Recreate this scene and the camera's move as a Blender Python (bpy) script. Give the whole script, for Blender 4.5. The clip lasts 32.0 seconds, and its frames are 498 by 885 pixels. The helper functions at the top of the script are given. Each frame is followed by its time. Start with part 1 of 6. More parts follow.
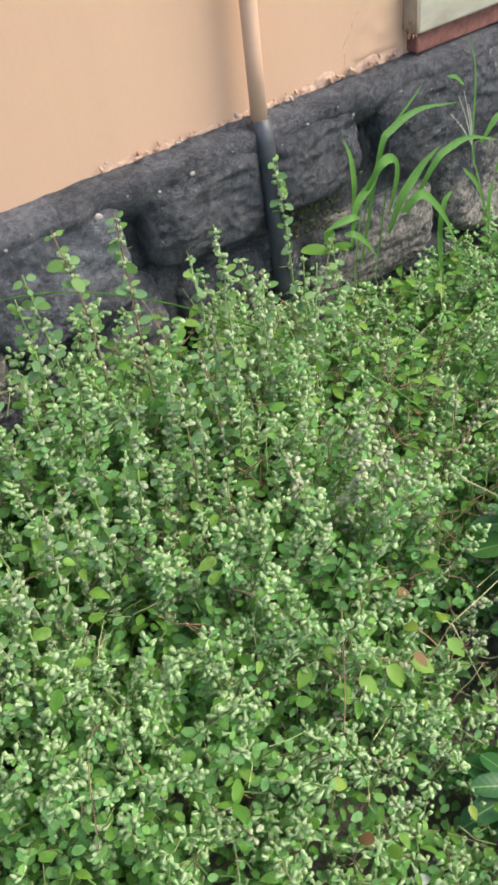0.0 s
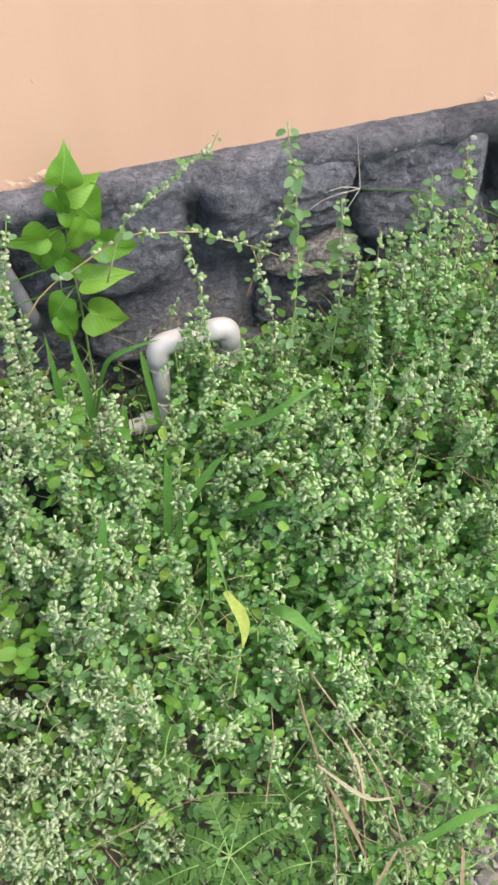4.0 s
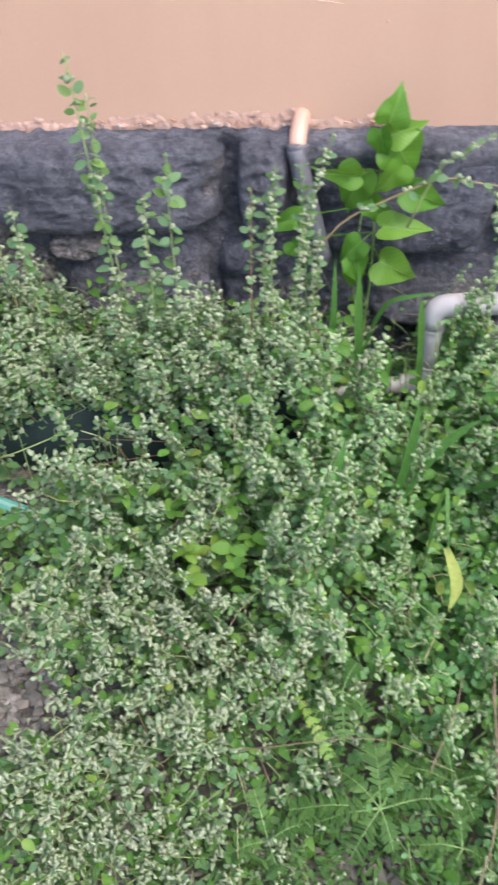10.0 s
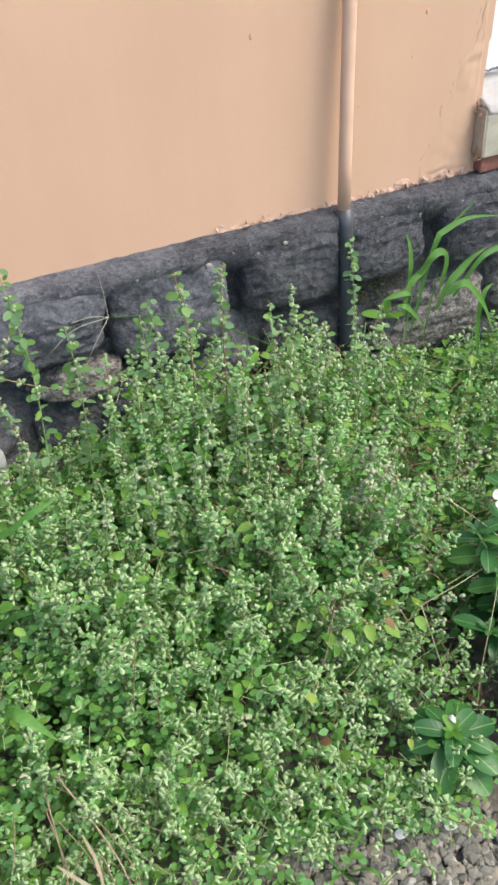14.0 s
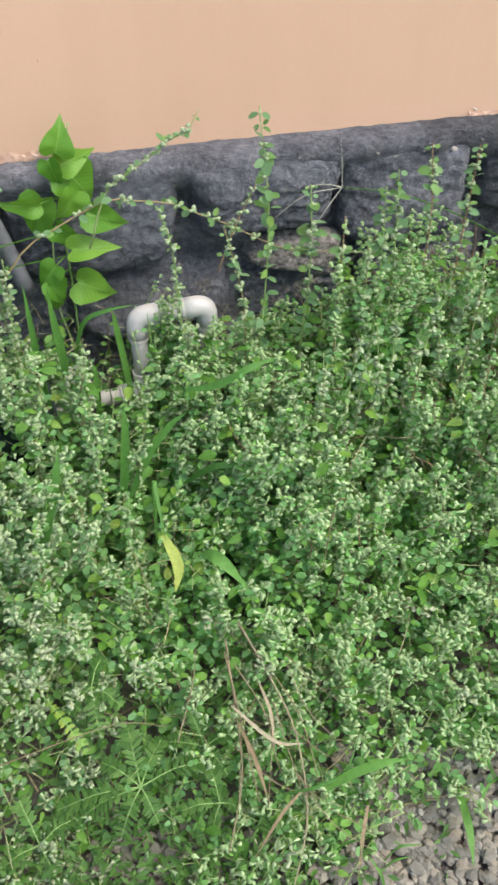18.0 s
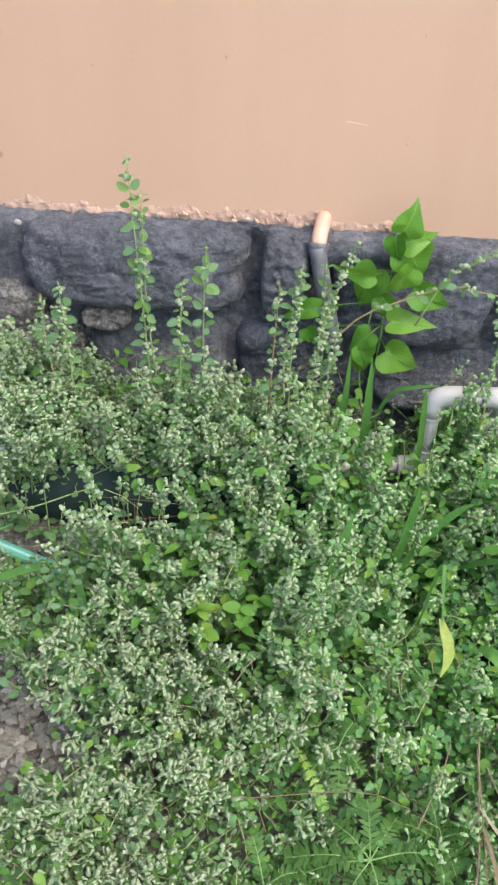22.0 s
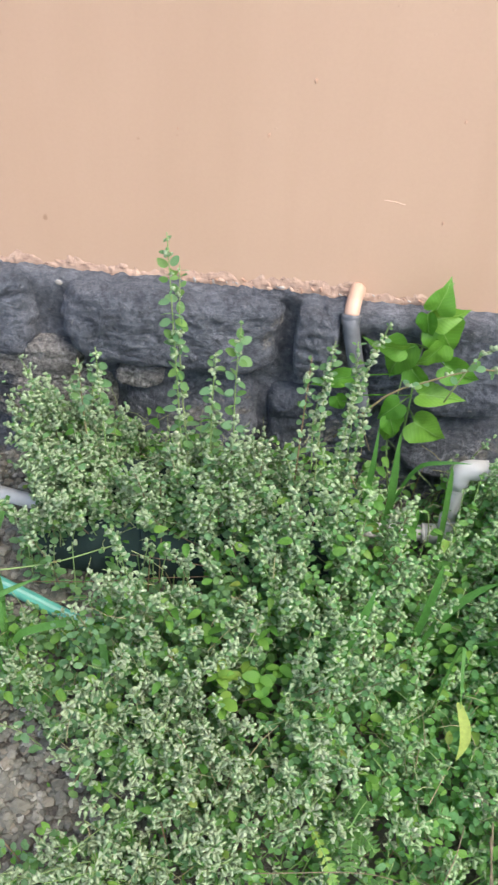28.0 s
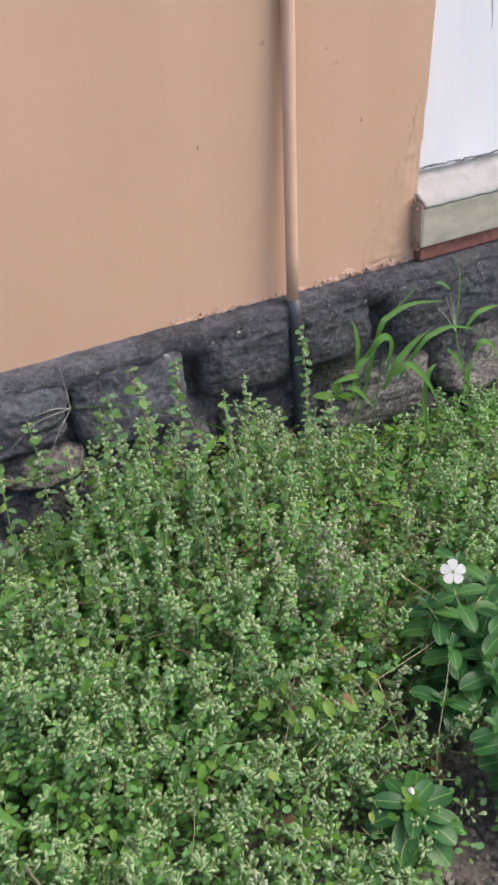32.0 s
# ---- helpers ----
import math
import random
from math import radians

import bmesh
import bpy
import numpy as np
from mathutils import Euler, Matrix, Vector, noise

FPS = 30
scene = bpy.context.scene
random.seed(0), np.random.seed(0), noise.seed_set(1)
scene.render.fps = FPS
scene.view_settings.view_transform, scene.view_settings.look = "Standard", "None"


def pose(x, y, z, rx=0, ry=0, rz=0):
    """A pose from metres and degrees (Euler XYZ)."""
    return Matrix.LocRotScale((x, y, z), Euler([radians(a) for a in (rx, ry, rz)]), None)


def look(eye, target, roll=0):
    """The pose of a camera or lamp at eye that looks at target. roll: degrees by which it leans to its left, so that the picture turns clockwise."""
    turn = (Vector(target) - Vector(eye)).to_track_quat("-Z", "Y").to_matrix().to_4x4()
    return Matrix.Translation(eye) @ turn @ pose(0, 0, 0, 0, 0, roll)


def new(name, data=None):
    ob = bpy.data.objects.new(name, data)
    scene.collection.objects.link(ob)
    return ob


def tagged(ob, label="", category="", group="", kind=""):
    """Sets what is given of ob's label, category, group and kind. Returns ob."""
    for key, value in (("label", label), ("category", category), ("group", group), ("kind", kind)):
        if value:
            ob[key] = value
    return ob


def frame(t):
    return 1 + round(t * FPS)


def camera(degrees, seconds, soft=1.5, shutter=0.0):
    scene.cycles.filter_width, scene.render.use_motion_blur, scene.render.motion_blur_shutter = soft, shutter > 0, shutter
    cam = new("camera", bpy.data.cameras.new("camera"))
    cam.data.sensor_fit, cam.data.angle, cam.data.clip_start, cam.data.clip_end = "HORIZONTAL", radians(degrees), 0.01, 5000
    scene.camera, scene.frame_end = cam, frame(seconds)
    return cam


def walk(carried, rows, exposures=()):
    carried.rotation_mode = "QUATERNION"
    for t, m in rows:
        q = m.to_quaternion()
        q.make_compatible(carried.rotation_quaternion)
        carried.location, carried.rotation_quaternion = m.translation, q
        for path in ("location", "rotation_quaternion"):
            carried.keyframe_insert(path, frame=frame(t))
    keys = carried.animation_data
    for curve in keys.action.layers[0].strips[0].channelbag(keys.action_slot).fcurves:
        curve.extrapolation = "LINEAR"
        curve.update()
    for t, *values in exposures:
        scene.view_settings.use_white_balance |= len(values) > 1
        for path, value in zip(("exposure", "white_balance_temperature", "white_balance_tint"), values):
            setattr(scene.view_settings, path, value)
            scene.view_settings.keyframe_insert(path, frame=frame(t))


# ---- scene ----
cam = camera(32.3, 32.0, soft=2.5, shutter=0.3)
EXPOSURES = [(0, 1.52, 7000, 9), (0.7, 1.63, 7100, 15), (1.5, 1.85, 7150, 19), (2.4, 2.02, 7200, 22), (3.2, 1.8, 7100, 18), (4.5, 1.6, 6850, 12), (6, 1.5, 6650, 11), (7, 1.56, 6290, 22), (8, 1.56, 6270, 16), (9, 1.62, 6230, 19), (10, 1.48, 6250, 22), (11.5, 1.48, 6750, 10), (13, 1.5, 6750, 10), (16, 1.45, 6750, 10), (19, 1.48, 6700, 10), (21, 1.48, 6450, 12), (24, 1.48, 6450, 12), (25, 1.62, 6240, 19), (25.6, 1.62, 6270, 18), (28, 1.5, 6400, 10), (30, 1.46, 6650, 10), (31, 1.42, 6750, 7), (32, 1.03, 6760, 16)]
PATH = [
    (0, (0.872, -1.108, 1.089), (1.562, 0.166, -0.29), -8.6),
    (0.5, (0.842, -1.088, 1.041), (1.514, 0.152, -0.377), -9.2),
    (1, (0.822, -1.087, 1.012), (1.466, 0.096, -0.467), -8.7),
    (1.5, (0.78, -1.09, 0.975), (1.397, 0.028, -0.565), -7.3),
    (2, (0.735, -1.09, 0.95), (1.313, -0.008, -0.63), -6.3),
    (2.5, (0.687, -1.109, 0.975), (1.215, -0.024, -0.62), -6.4),
    (3, (0.574, -1.15, 1.107), (1.104, -0.012, -0.45), -4.1),
    (3.5, (0.52, -1.173, 1.19), (0.958, 0.054, -0.327), -3.5),
    (5.5, (0.588, -1.37, 1.302), (0.72, 0.007, -0.143), -0.7),
    (6, (0.54, -1.332, 1.249), (0.538, 0.048, -0.199), -2.2),
    (6.5, (0.453, -1.327, 1.185), (0.389, 0.071, -0.245), -1.0),
    (7, (0.411, -1.326, 1.188), (0.231, 0.056, -0.246), -2.6),
    (7.5, (0.339, -1.344, 1.199), (0.109, 0.038, -0.228), -2.0),
    (8, (0.28, -1.337, 1.182), (-0.017, 0.012, -0.265), -1.0),
    (8.5, (0.259, -1.31, 1.151), (-0.089, 0.01, -0.31), -0.2),
    (9, (0.259, -1.269, 1.202), (-0.06, 0.073, -0.246), 0.7),
    (9.5, (0.358, -1.259, 1.213), (0.13, 0.092, -0.245), -0.1),
    (10, (0.492, -1.305, 1.159), (0.327, 0.088, -0.267), -3.5),
    (10.5, (0.594, -1.327, 1.173), (0.533, 0.062, -0.264), -5.8),
    (11, (0.635, -1.347, 1.185), (0.709, 0.04, -0.253), -4.8),
    (11.5, (0.644, -1.366, 1.209), (0.808, 0.024, -0.218), -4.1),
    (12, (0.692, -1.364, 1.199), (0.941, 0.028, -0.216), -3.9),
    (12.5, (0.719, -1.37, 1.199), (1.076, 0.039, -0.175), -3.6),
    (13, (0.769, -1.381, 1.226), (1.216, 0.058, -0.088), -4.4),
    (13.5, (0.785, -1.417, 1.266), (1.362, 0.026, 0.007), -3.8),
    (15.5, (0.67, -1.391, 1.216), (1.231, -0.003, -0.111), -3.1),
    (16, (0.66, -1.394, 1.214), (1.151, 0.011, -0.122), -2.8),
    (16.5, (0.664, -1.39, 1.214), (1.13, 0.013, -0.133), -1.1),
    (17, (0.653, -1.4, 1.23), (1.077, 0.01, -0.124), -0.3),
    (17.5, (0.648, -1.394, 1.224), (1.014, 0.008, -0.154), 0.0),
    (18, (0.62, -1.385, 1.198), (0.902, 0.012, -0.205), -0.4),
    (18.5, (0.602, -1.388, 1.21), (0.802, 0.017, -0.199), -0.8),
    (19, (0.586, -1.4, 1.207), (0.722, 0.042, -0.172), -0.6),
    (19.5, (0.562, -1.396, 1.243), (0.671, 0.064, -0.12), 0.5),
    (20, (0.558, -1.388, 1.221), (0.623, 0.075, -0.142), 0.9),
    (20.5, (0.551, -1.388, 1.238), (0.564, 0.071, -0.129), 1.3),
    (21, (0.433, -1.38, 1.235), (0.4, 0.08, -0.132), 2.4),
    (21.5, (0.43, -1.387, 1.249), (0.346, 0.092, -0.094), 1.8),
    (22, (0.429, -1.38, 1.244), (0.329, 0.117, -0.079), 2.2),
    (22.5, (0.429, -1.391, 1.26), (0.329, 0.12, -0.047), 2.9),
    (23, (0.418, -1.389, 1.264), (0.315, 0.135, -0.028), 3.3),
    (23.5, (0.422, -1.387, 1.275), (0.329, 0.139, -0.015), 3.7),
    (24, (0.429, -1.374, 1.264), (0.331, 0.131, -0.05), 3.9),
    (24.5, (0.418, -1.361, 1.24), (0.291, 0.076, -0.145), 4.2),
    (25, (0.37, -1.355, 1.215), (0.171, 0.001, -0.242), 3.6),
    (25.5, (0.329, -1.365, 1.176), (0.046, -0.067, -0.318), 2.4),
    (27.5, (0.355, -1.31, 1.3), (0.142, 0.206, 0.013), 3.1),
    (28, (0.418, -1.347, 1.317), (0.256, 0.173, 0.027), 3.1),
    (28.5, (0.426, -1.353, 1.334), (0.355, 0.175, 0.046), 2.7),
    (29, (0.472, -1.37, 1.309), (0.508, 0.151, 0.011), 1.1),
    (29.5, (0.583, -1.423, 1.256), (0.686, 0.099, -0.037), -1.9),
    (30, (0.629, -1.449, 1.236), (0.854, 0.064, -0.052), -3.0),
    (30.5, (0.671, -1.45, 1.25), (1.01, 0.061, -0.017), -4.1),
    (31, (0.734, -1.458, 1.265), (1.19, 0.063, 0.049), -5.2),
    (31.5, (0.769, -1.476, 1.288), (1.355, 0.043, 0.125), -5.1),
    (32, (0.784, -1.453, 1.327), (1.463, 0.032, 0.173), -3.9),
]
walk(cam, [(t, look(eye, target, roll)) for t, eye, target, roll in PATH], EXPOSURES)

# ---- light ----
world = bpy.data.worlds.new("world")
scene.world = world
world.use_nodes = True
sky = world.node_tree.nodes.new("ShaderNodeTexSky")
sky.sky_type, sky.sun_disc = "NISHITA", False
sky.sun_elevation, sky.sun_rotation = radians(57), radians(127)
sky.air_density, sky.dust_density = 1.0, 3.0
back = world.node_tree.nodes["Background"]
back.inputs["Strength"].default_value = 0.15
world.node_tree.links.new(sky.outputs[0], back.inputs[0])
sun = new("sun", bpy.data.lights.new("sun", "SUN"))
sun.data.energy, sun.data.angle, sun.data.color = 0.97, radians(32), (1.0, 0.96, 0.88)
sun.matrix_world = look((1.8, -1.35, 3.5), (0, 0, 0))


# ---- materials ----
def material(name):
    m = bpy.data.materials.new(name)
    m.use_nodes = True
    t = m.node_tree
    return m, t, t.nodes["Principled BSDF"]


def add(t, kind, **inputs):
    n = t.nodes.new("ShaderNode" + kind)
    for k, v in inputs.items():
        n.inputs[k.replace("_", " ")].default_value = v
    return n


def ramp(t, source, stops, mode="LINEAR"):
    r = t.nodes.new("ShaderNodeValToRGB")
    r.color_ramp.interpolation = mode
    e = r.color_ramp.elements
    while len(e) < len(stops):
        e.new(0.5)
    for el, (p, c) in zip(e, stops):
        el.position, el.color = p, (*c, 1)
    t.links.new(source, r.inputs[0])
    return r.outputs[0]


def mix(t, fac, a, b, mode="MIX"):
    n = t.nodes.new("ShaderNodeMix")
    n.data_type, n.blend_type = "RGBA", mode
    for sock, v in ((n.inputs[0], fac), (n.inputs[6], a), (n.inputs[7], b)):
        if isinstance(v, (int, float)):
            sock.default_value = v
        elif isinstance(v, tuple):
            sock.default_value = (*v, 1)
        else:
            t.links.new(v, sock)
    return n.outputs[2]


def noise_of(t, scale, detail=4.0, rough=0.55, stretch=None):
    co = t.nodes.new("ShaderNodeTexCoord").outputs["Object"]
    if stretch:
        mp = add(t, "Mapping")
        mp.inputs["Scale"].default_value = stretch
        t.links.new(co, mp.inputs[0])
        co = mp.outputs[0]
    n = add(t, "TexNoise", Scale=scale, Detail=detail, Roughness=rough)
    t.links.new(co, n.inputs["Vector"])
    return n.outputs["Fac"]


def bump(t, p, height, strength, distance):
    b = add(t, "Bump", Strength=strength, Distance=distance)
    t.links.new(height, b.inputs["Height"])
    t.links.new(b.outputs[0], p.inputs["Normal"])


def plaster_material():
    m, t, p = material("peach_plaster")
    big = ramp(t, noise_of(t, 1.3, 5), [(0.3, (0.51, 0.336, 0.227)), (0.7, (0.554, 0.373, 0.255))])
    streak = ramp(t, noise_of(t, 3.0, 5, 0.6, (1, 1, 0.12)), [(0.35, (0.93, 0.92, 0.9)), (0.62, (1, 1, 1))])
    c = mix(t, 1.0, big, streak, "MULTIPLY")
    fine = ramp(t, noise_of(t, 160, 3), [(0.3, (0.975, 0.975, 0.975)), (0.7, (1, 1, 1))])
    c = mix(t, 1.0, c, fine, "MULTIPLY")
    spots = ramp(t, noise_of(t, 26, 1), [(0.2, (0.55, 0.42, 0.33)), (0.235, (1, 1, 1))])
    c = mix(t, 0.55, c, spots, "MULTIPLY")
    t.links.new(c, p.inputs["Base Color"])
    p.inputs["Roughness"].default_value = 0.62
    bump(t, p, noise_of(t, 16, 4, 0.5), 0.12, 0.006)
    return m


def bare_plaster_material():
    m, t, p = material("chipped_plaster")
    c = ramp(t, noise_of(t, 60, 5, 0.6, (0.5, 1, 1.6)), [(0.31, (0.13, 0.075, 0.055)), (0.4, (0.36, 0.235, 0.17)), (0.55, (0.46, 0.31, 0.225)), (0.72, (0.54, 0.385, 0.29))])
    t.links.new(c, p.inputs["Base Color"])
    p.inputs["Roughness"].default_value = 0.9
    bump(t, p, noise_of(t, 120, 5), 0.7, 0.004)
    return m


def stone_material(name, bare, brighten=1.0):
    m, t, p = material(name)
    # the last argument scales the paint colour only
    paint = ramp(t, noise_of(t, 11, 6, 0.6), [(0.3, tuple(brighten * a for a in (0.041, 0.045, 0.052))), (0.7, tuple(brighten * a for a in (0.104, 0.111, 0.124)))])
    rnd = t.nodes.new("ShaderNodeObjectInfo").outputs["Random"]
    tint = ramp(t, rnd, [(0.0, (0.8, 0.82, 0.86)), (1.0, (1.2, 1.16, 1.14))])
    paint = mix(t, 1.0, paint, tint, "MULTIPLY")
    rock = ramp(t, noise_of(t, 105, 5, 0.75), [(0.33, (0.06, 0.056, 0.052)), (0.47, (0.22, 0.205, 0.187)), (0.58, (0.35, 0.325, 0.295)), (0.7, (0.52, 0.49, 0.45))])
    worn = ramp(t, noise_of(t, 7.5, 6, 0.7), [(bare, (0, 0, 0)), (bare + 0.06, (1, 1, 1))])
    specks = ramp(t, noise_of(t, 95, 2, 0.5), [(0.695, (0, 0, 0)), (0.735, (0.8, 0.8, 0.8))])
    scuff = ramp(t, noise_of(t, 70, 8, 0.75), [(0.42, (0.75, 0.76, 0.78)), (0.62, (1.75, 1.72, 1.68))])
    paint = mix(t, 0.8, paint, scuff, "MULTIPLY")
    c = mix(t, worn, paint, rock)
    c = mix(t, specks, c, (0.26, 0.25, 0.24))
    t.links.new(c, p.inputs["Base Color"])
    p.inputs["Roughness"].default_value = 0.68
    p.inputs["Specular IOR Level"].default_value = 0.28
    bump(t, p, noise_of(t, 70, 9, 0.7), 1.0, 0.022)
    return m


def leaf_material(name, stops, rough, through_light, spots=False, rib=False, drift=None):
    m, t, p = material(name)
    island = t.nodes.new("ShaderNodeNewGeometry").outputs["Random Per Island"]
    info = t.nodes.new("ShaderNodeObjectInfo").outputs["Random"]
    s = add(t, "Math")
    s.operation = "ADD"
    t.links.new(island, s.inputs[0])
    t.links.new(info, s.inputs[1])
    w = add(t, "Math")
    w.operation = "FRACT"
    t.links.new(s.outputs[0], w.inputs[0])
    c = ramp(t, w.outputs[0], stops)
    vein = ramp(t, noise_of(t, 180, 3), [(0.3, (0.82, 0.84, 0.8)), (0.7, (1.08, 1.08, 1.05))])
    c = mix(t, 1.0, c, vein, "MULTIPLY")
    if drift:
        place = t.nodes.new("ShaderNodeTexCoord").outputs["Object"]
        axes = t.nodes.new("ShaderNodeSeparateXYZ")
        t.links.new(place, axes.inputs[0])
        wander = add(t, "Math")
        wander.operation = "MULTIPLY_ADD"
        wander.inputs[1].default_value = 0.5
        t.links.new(noise_of(t, 3.5, 3), wander.inputs[0])
        t.links.new(axes.outputs[0], wander.inputs[2])
        c = mix(t, 1.0, c, ramp(t, wander.outputs[0], [(0.55, (1, 1, 1)), (1.0, drift)]), "MULTIPLY")
    if spots:
        brown = ramp(t, noise_of(t, 110, 3), [(0.66, (0, 0, 0)), (0.71, (1, 1, 1))])
        c = mix(t, brown, c, (0.16, 0.08, 0.02))
    if rib:
        place = t.nodes.new("ShaderNodeTexCoord").outputs["Object"]
        axes = t.nodes.new("ShaderNodeSeparateXYZ")
        t.links.new(place, axes.inputs[0])
        side = add(t, "Math")
        side.operation = "ABSOLUTE"
        t.links.new(axes.outputs[0], side.inputs[0])
        middle = ramp(t, side.outputs[0], [(0.006, (0.35, 0.35, 0.35)), (0.02, (0, 0, 0))])
        c = mix(t, middle, c, (0.3, 0.48, 0.16))
        slope = add(t, "Math")
        slope.operation = "MULTIPLY_ADD"
        slope.inputs[1].default_value = -0.9
        t.links.new(side.outputs[0], slope.inputs[0])
        t.links.new(axes.outputs[1], slope.inputs[2])
        wave = add(t, "Math")
        wave.operation = "SINE"
        many = add(t, "Math")
        many.operation = "MULTIPLY"
        many.inputs[1].default_value = 48.0
        t.links.new(slope.outputs[0], many.inputs[0])
        t.links.new(many.outputs[0], wave.inputs[0])
        lines = ramp(t, wave.outputs[0], [(0.0, (0.96, 0.96, 0.96)), (0.8, (1, 1, 1)), (1.0, (1.07, 1.07, 1.07))])
        c = mix(t, 1.0, c, lines, "MULTIPLY")
        bump(t, p, wave.outputs[0], 0.06, 0.001)
    t.links.new(c, p.inputs["Base Color"])
    p.inputs["Roughness"].default_value = rough
    p.inputs["Specular IOR Level"].default_value = 0.3
    tr = t.nodes.new("ShaderNodeBsdfTranslucent")
    t.links.new(c, tr.inputs[0])
    sh = t.nodes.new("ShaderNodeMixShader")
    sh.inputs[0].default_value = through_light
    t.links.new(p.outputs[0], sh.inputs[1])
    t.links.new(tr.outputs[0], sh.inputs[2])
    t.links.new(sh.outputs[0], t.nodes["Material Output"].inputs[0])
    return m


def plain(name, a, b, scale, rough, bumps=0.0, metal=0.0, stretch=None):
    m, t, p = material(name)
    c = ramp(t, noise_of(t, scale, 5, 0.6, stretch), [(0.3, a), (0.7, b)])
    t.links.new(c, p.inputs["Base Color"])
    p.inputs["Roughness"].default_value, p.inputs["Metallic"].default_value = rough, metal
    if bumps:
        bump(t, p, noise_of(t, scale * 3, 5), bumps, 0.004)
    return m


def gravel_material():
    m, t, p = material("crushed_stone")
    island = t.nodes.new("ShaderNodeNewGeometry").outputs["Random Per Island"]
    c = ramp(t, island, [(0.0, (0.1, 0.099, 0.084)), (0.25, (0.14, 0.137, 0.115)), (0.5, (0.165, 0.161, 0.133)), (0.72, (0.205, 0.182, 0.14)), (0.92, (0.235, 0.226, 0.19)), (1.0, (0.34, 0.335, 0.3))])
    g = ramp(t, noise_of(t, 140, 5, 0.65), [(0.3, (0.78, 0.77, 0.75)), (0.7, (1.1, 1.1, 1.1))])
    t.links.new(mix(t, 1.0, c, g, "MULTIPLY"), p.inputs["Base Color"])
    p.inputs["Roughness"].default_value = 0.88
    bump(t, p, noise_of(t, 260, 4), 0.5, 0.003)
    return m


def ground_material():
    m, t, p = material("soil_and_grit")
    c = ramp(t, noise_of(t, 30, 8, 0.7), [(0.3, (0.1, 0.09, 0.076)), (0.55, (0.18, 0.162, 0.138)), (0.75, (0.26, 0.238, 0.208))])
    t.links.new(c, p.inputs["Base Color"])
    p.inputs["Roughness"].default_value = 0.95
    bump(t, p, noise_of(t, 70, 8, 0.7), 0.9, 0.02)
    return m


PEACH = plaster_material()
CHIPPED = bare_plaster_material()
STONE = stone_material("dark_painted_stone", 0.655)
# brighter copies of the stone paint: greyer weathering and milky haze in the colour
STONE_HAZY = stone_material("hazy_painted_stone", 0.64, 1.55)
STONE_WORN_HAZY = stone_material("hazy_worn_stone", 0.56, 1.6)
STONE_WORN = stone_material("worn_painted_stone", 0.56)
STONE_BARE = stone_material("bare_mossy_stone", 0.43)
LEAF = leaf_material("grey_green_leaf", [(0.0, (0.15, 0.305, 0.085)), (0.25, (0.19, 0.36, 0.135)), (0.5, (0.175, 0.345, 0.165)), (0.75, (0.235, 0.415, 0.215)), (1.0, (0.265, 0.45, 0.12))], 0.65, 0.58, drift=(1.1, 1.28, 1.0))
BRIGHT = leaf_material("bright_green_leaf", [(0.0, (0.095, 0.25, 0.04)), (0.6, (0.135, 0.32, 0.055)), (1.0, (0.21, 0.41, 0.075))], 0.55, 0.55)
VINE = leaf_material("vine_leaf_green", [(0.0, (0.075, 0.225, 0.025)), (0.5, (0.12, 0.3, 0.035)), (1.0, (0.18, 0.37, 0.05))], 0.42, 0.4, rib=True)
GLOSSY = leaf_material("glossy_dark_leaf", [(0.0, (0.02, 0.092, 0.027)), (0.6, (0.034, 0.128, 0.037)), (1.0, (0.058, 0.17, 0.04))], 0.34, 0.2, rib=True)
YELLOW = leaf_material("yellowing_leaf", [(0.0, (0.17, 0.31, 0.045)), (0.5, (0.13, 0.28, 0.045)), (1.0, (0.25, 0.32, 0.06))], 0.5, 0.35, True)
RUST = leaf_material("rusty_leaf", [(0.0, (0.15, 0.085, 0.04)), (1.0, (0.19, 0.13, 0.055))], 0.6, 0.25, True)
GRASS = leaf_material("grass_green", [(0.0, (0.07, 0.2, 0.04)), (1.0, (0.115, 0.275, 0.055))], 0.55, 0.38)
GRASS_YELLOW = leaf_material("yellow_grass", [(0.0, (0.32, 0.37, 0.07)), (1.0, (0.3, 0.37, 0.08))], 0.5, 0.3)
BUD = leaf_material("woolly_white_bud", [(0.0, (0.32, 0.44, 0.235)), (0.4, (0.4, 0.51, 0.31)), (1.0, (0.49, 0.575, 0.395))], 0.95, 0.4, drift=(1.0, 1.1, 0.93))
CREAM = leaf_material("cream_flower_head", [(0.0, (0.36, 0.45, 0.25)), (0.5, (0.43, 0.51, 0.33)), (1.0, (0.5, 0.57, 0.4))], 0.95, 0.38)
DRY_BUD = leaf_material("withered_bud", [(0.0, (0.28, 0.35, 0.19)), (0.5, (0.34, 0.39, 0.25)), (1.0, (0.42, 0.45, 0.31))], 0.95, 0.15)
PALE_STEM = leaf_material("pale_weed_stalk", [(0.0, (0.24, 0.33, 0.13)), (0.6, (0.36, 0.4, 0.2)), (1.0, (0.36, 0.28, 0.17))], 0.8, 0.1)
WEED_DARK = leaf_material("dark_weed_leaf", [(0.0, (0.045, 0.15, 0.03)), (1.0, (0.08, 0.21, 0.04))], 0.55, 0.4)
MIDRIB = leaf_material("pale_green_midrib", [(0.0, (0.15, 0.28, 0.08)), (1.0, (0.21, 0.34, 0.12))], 0.6, 0.1)
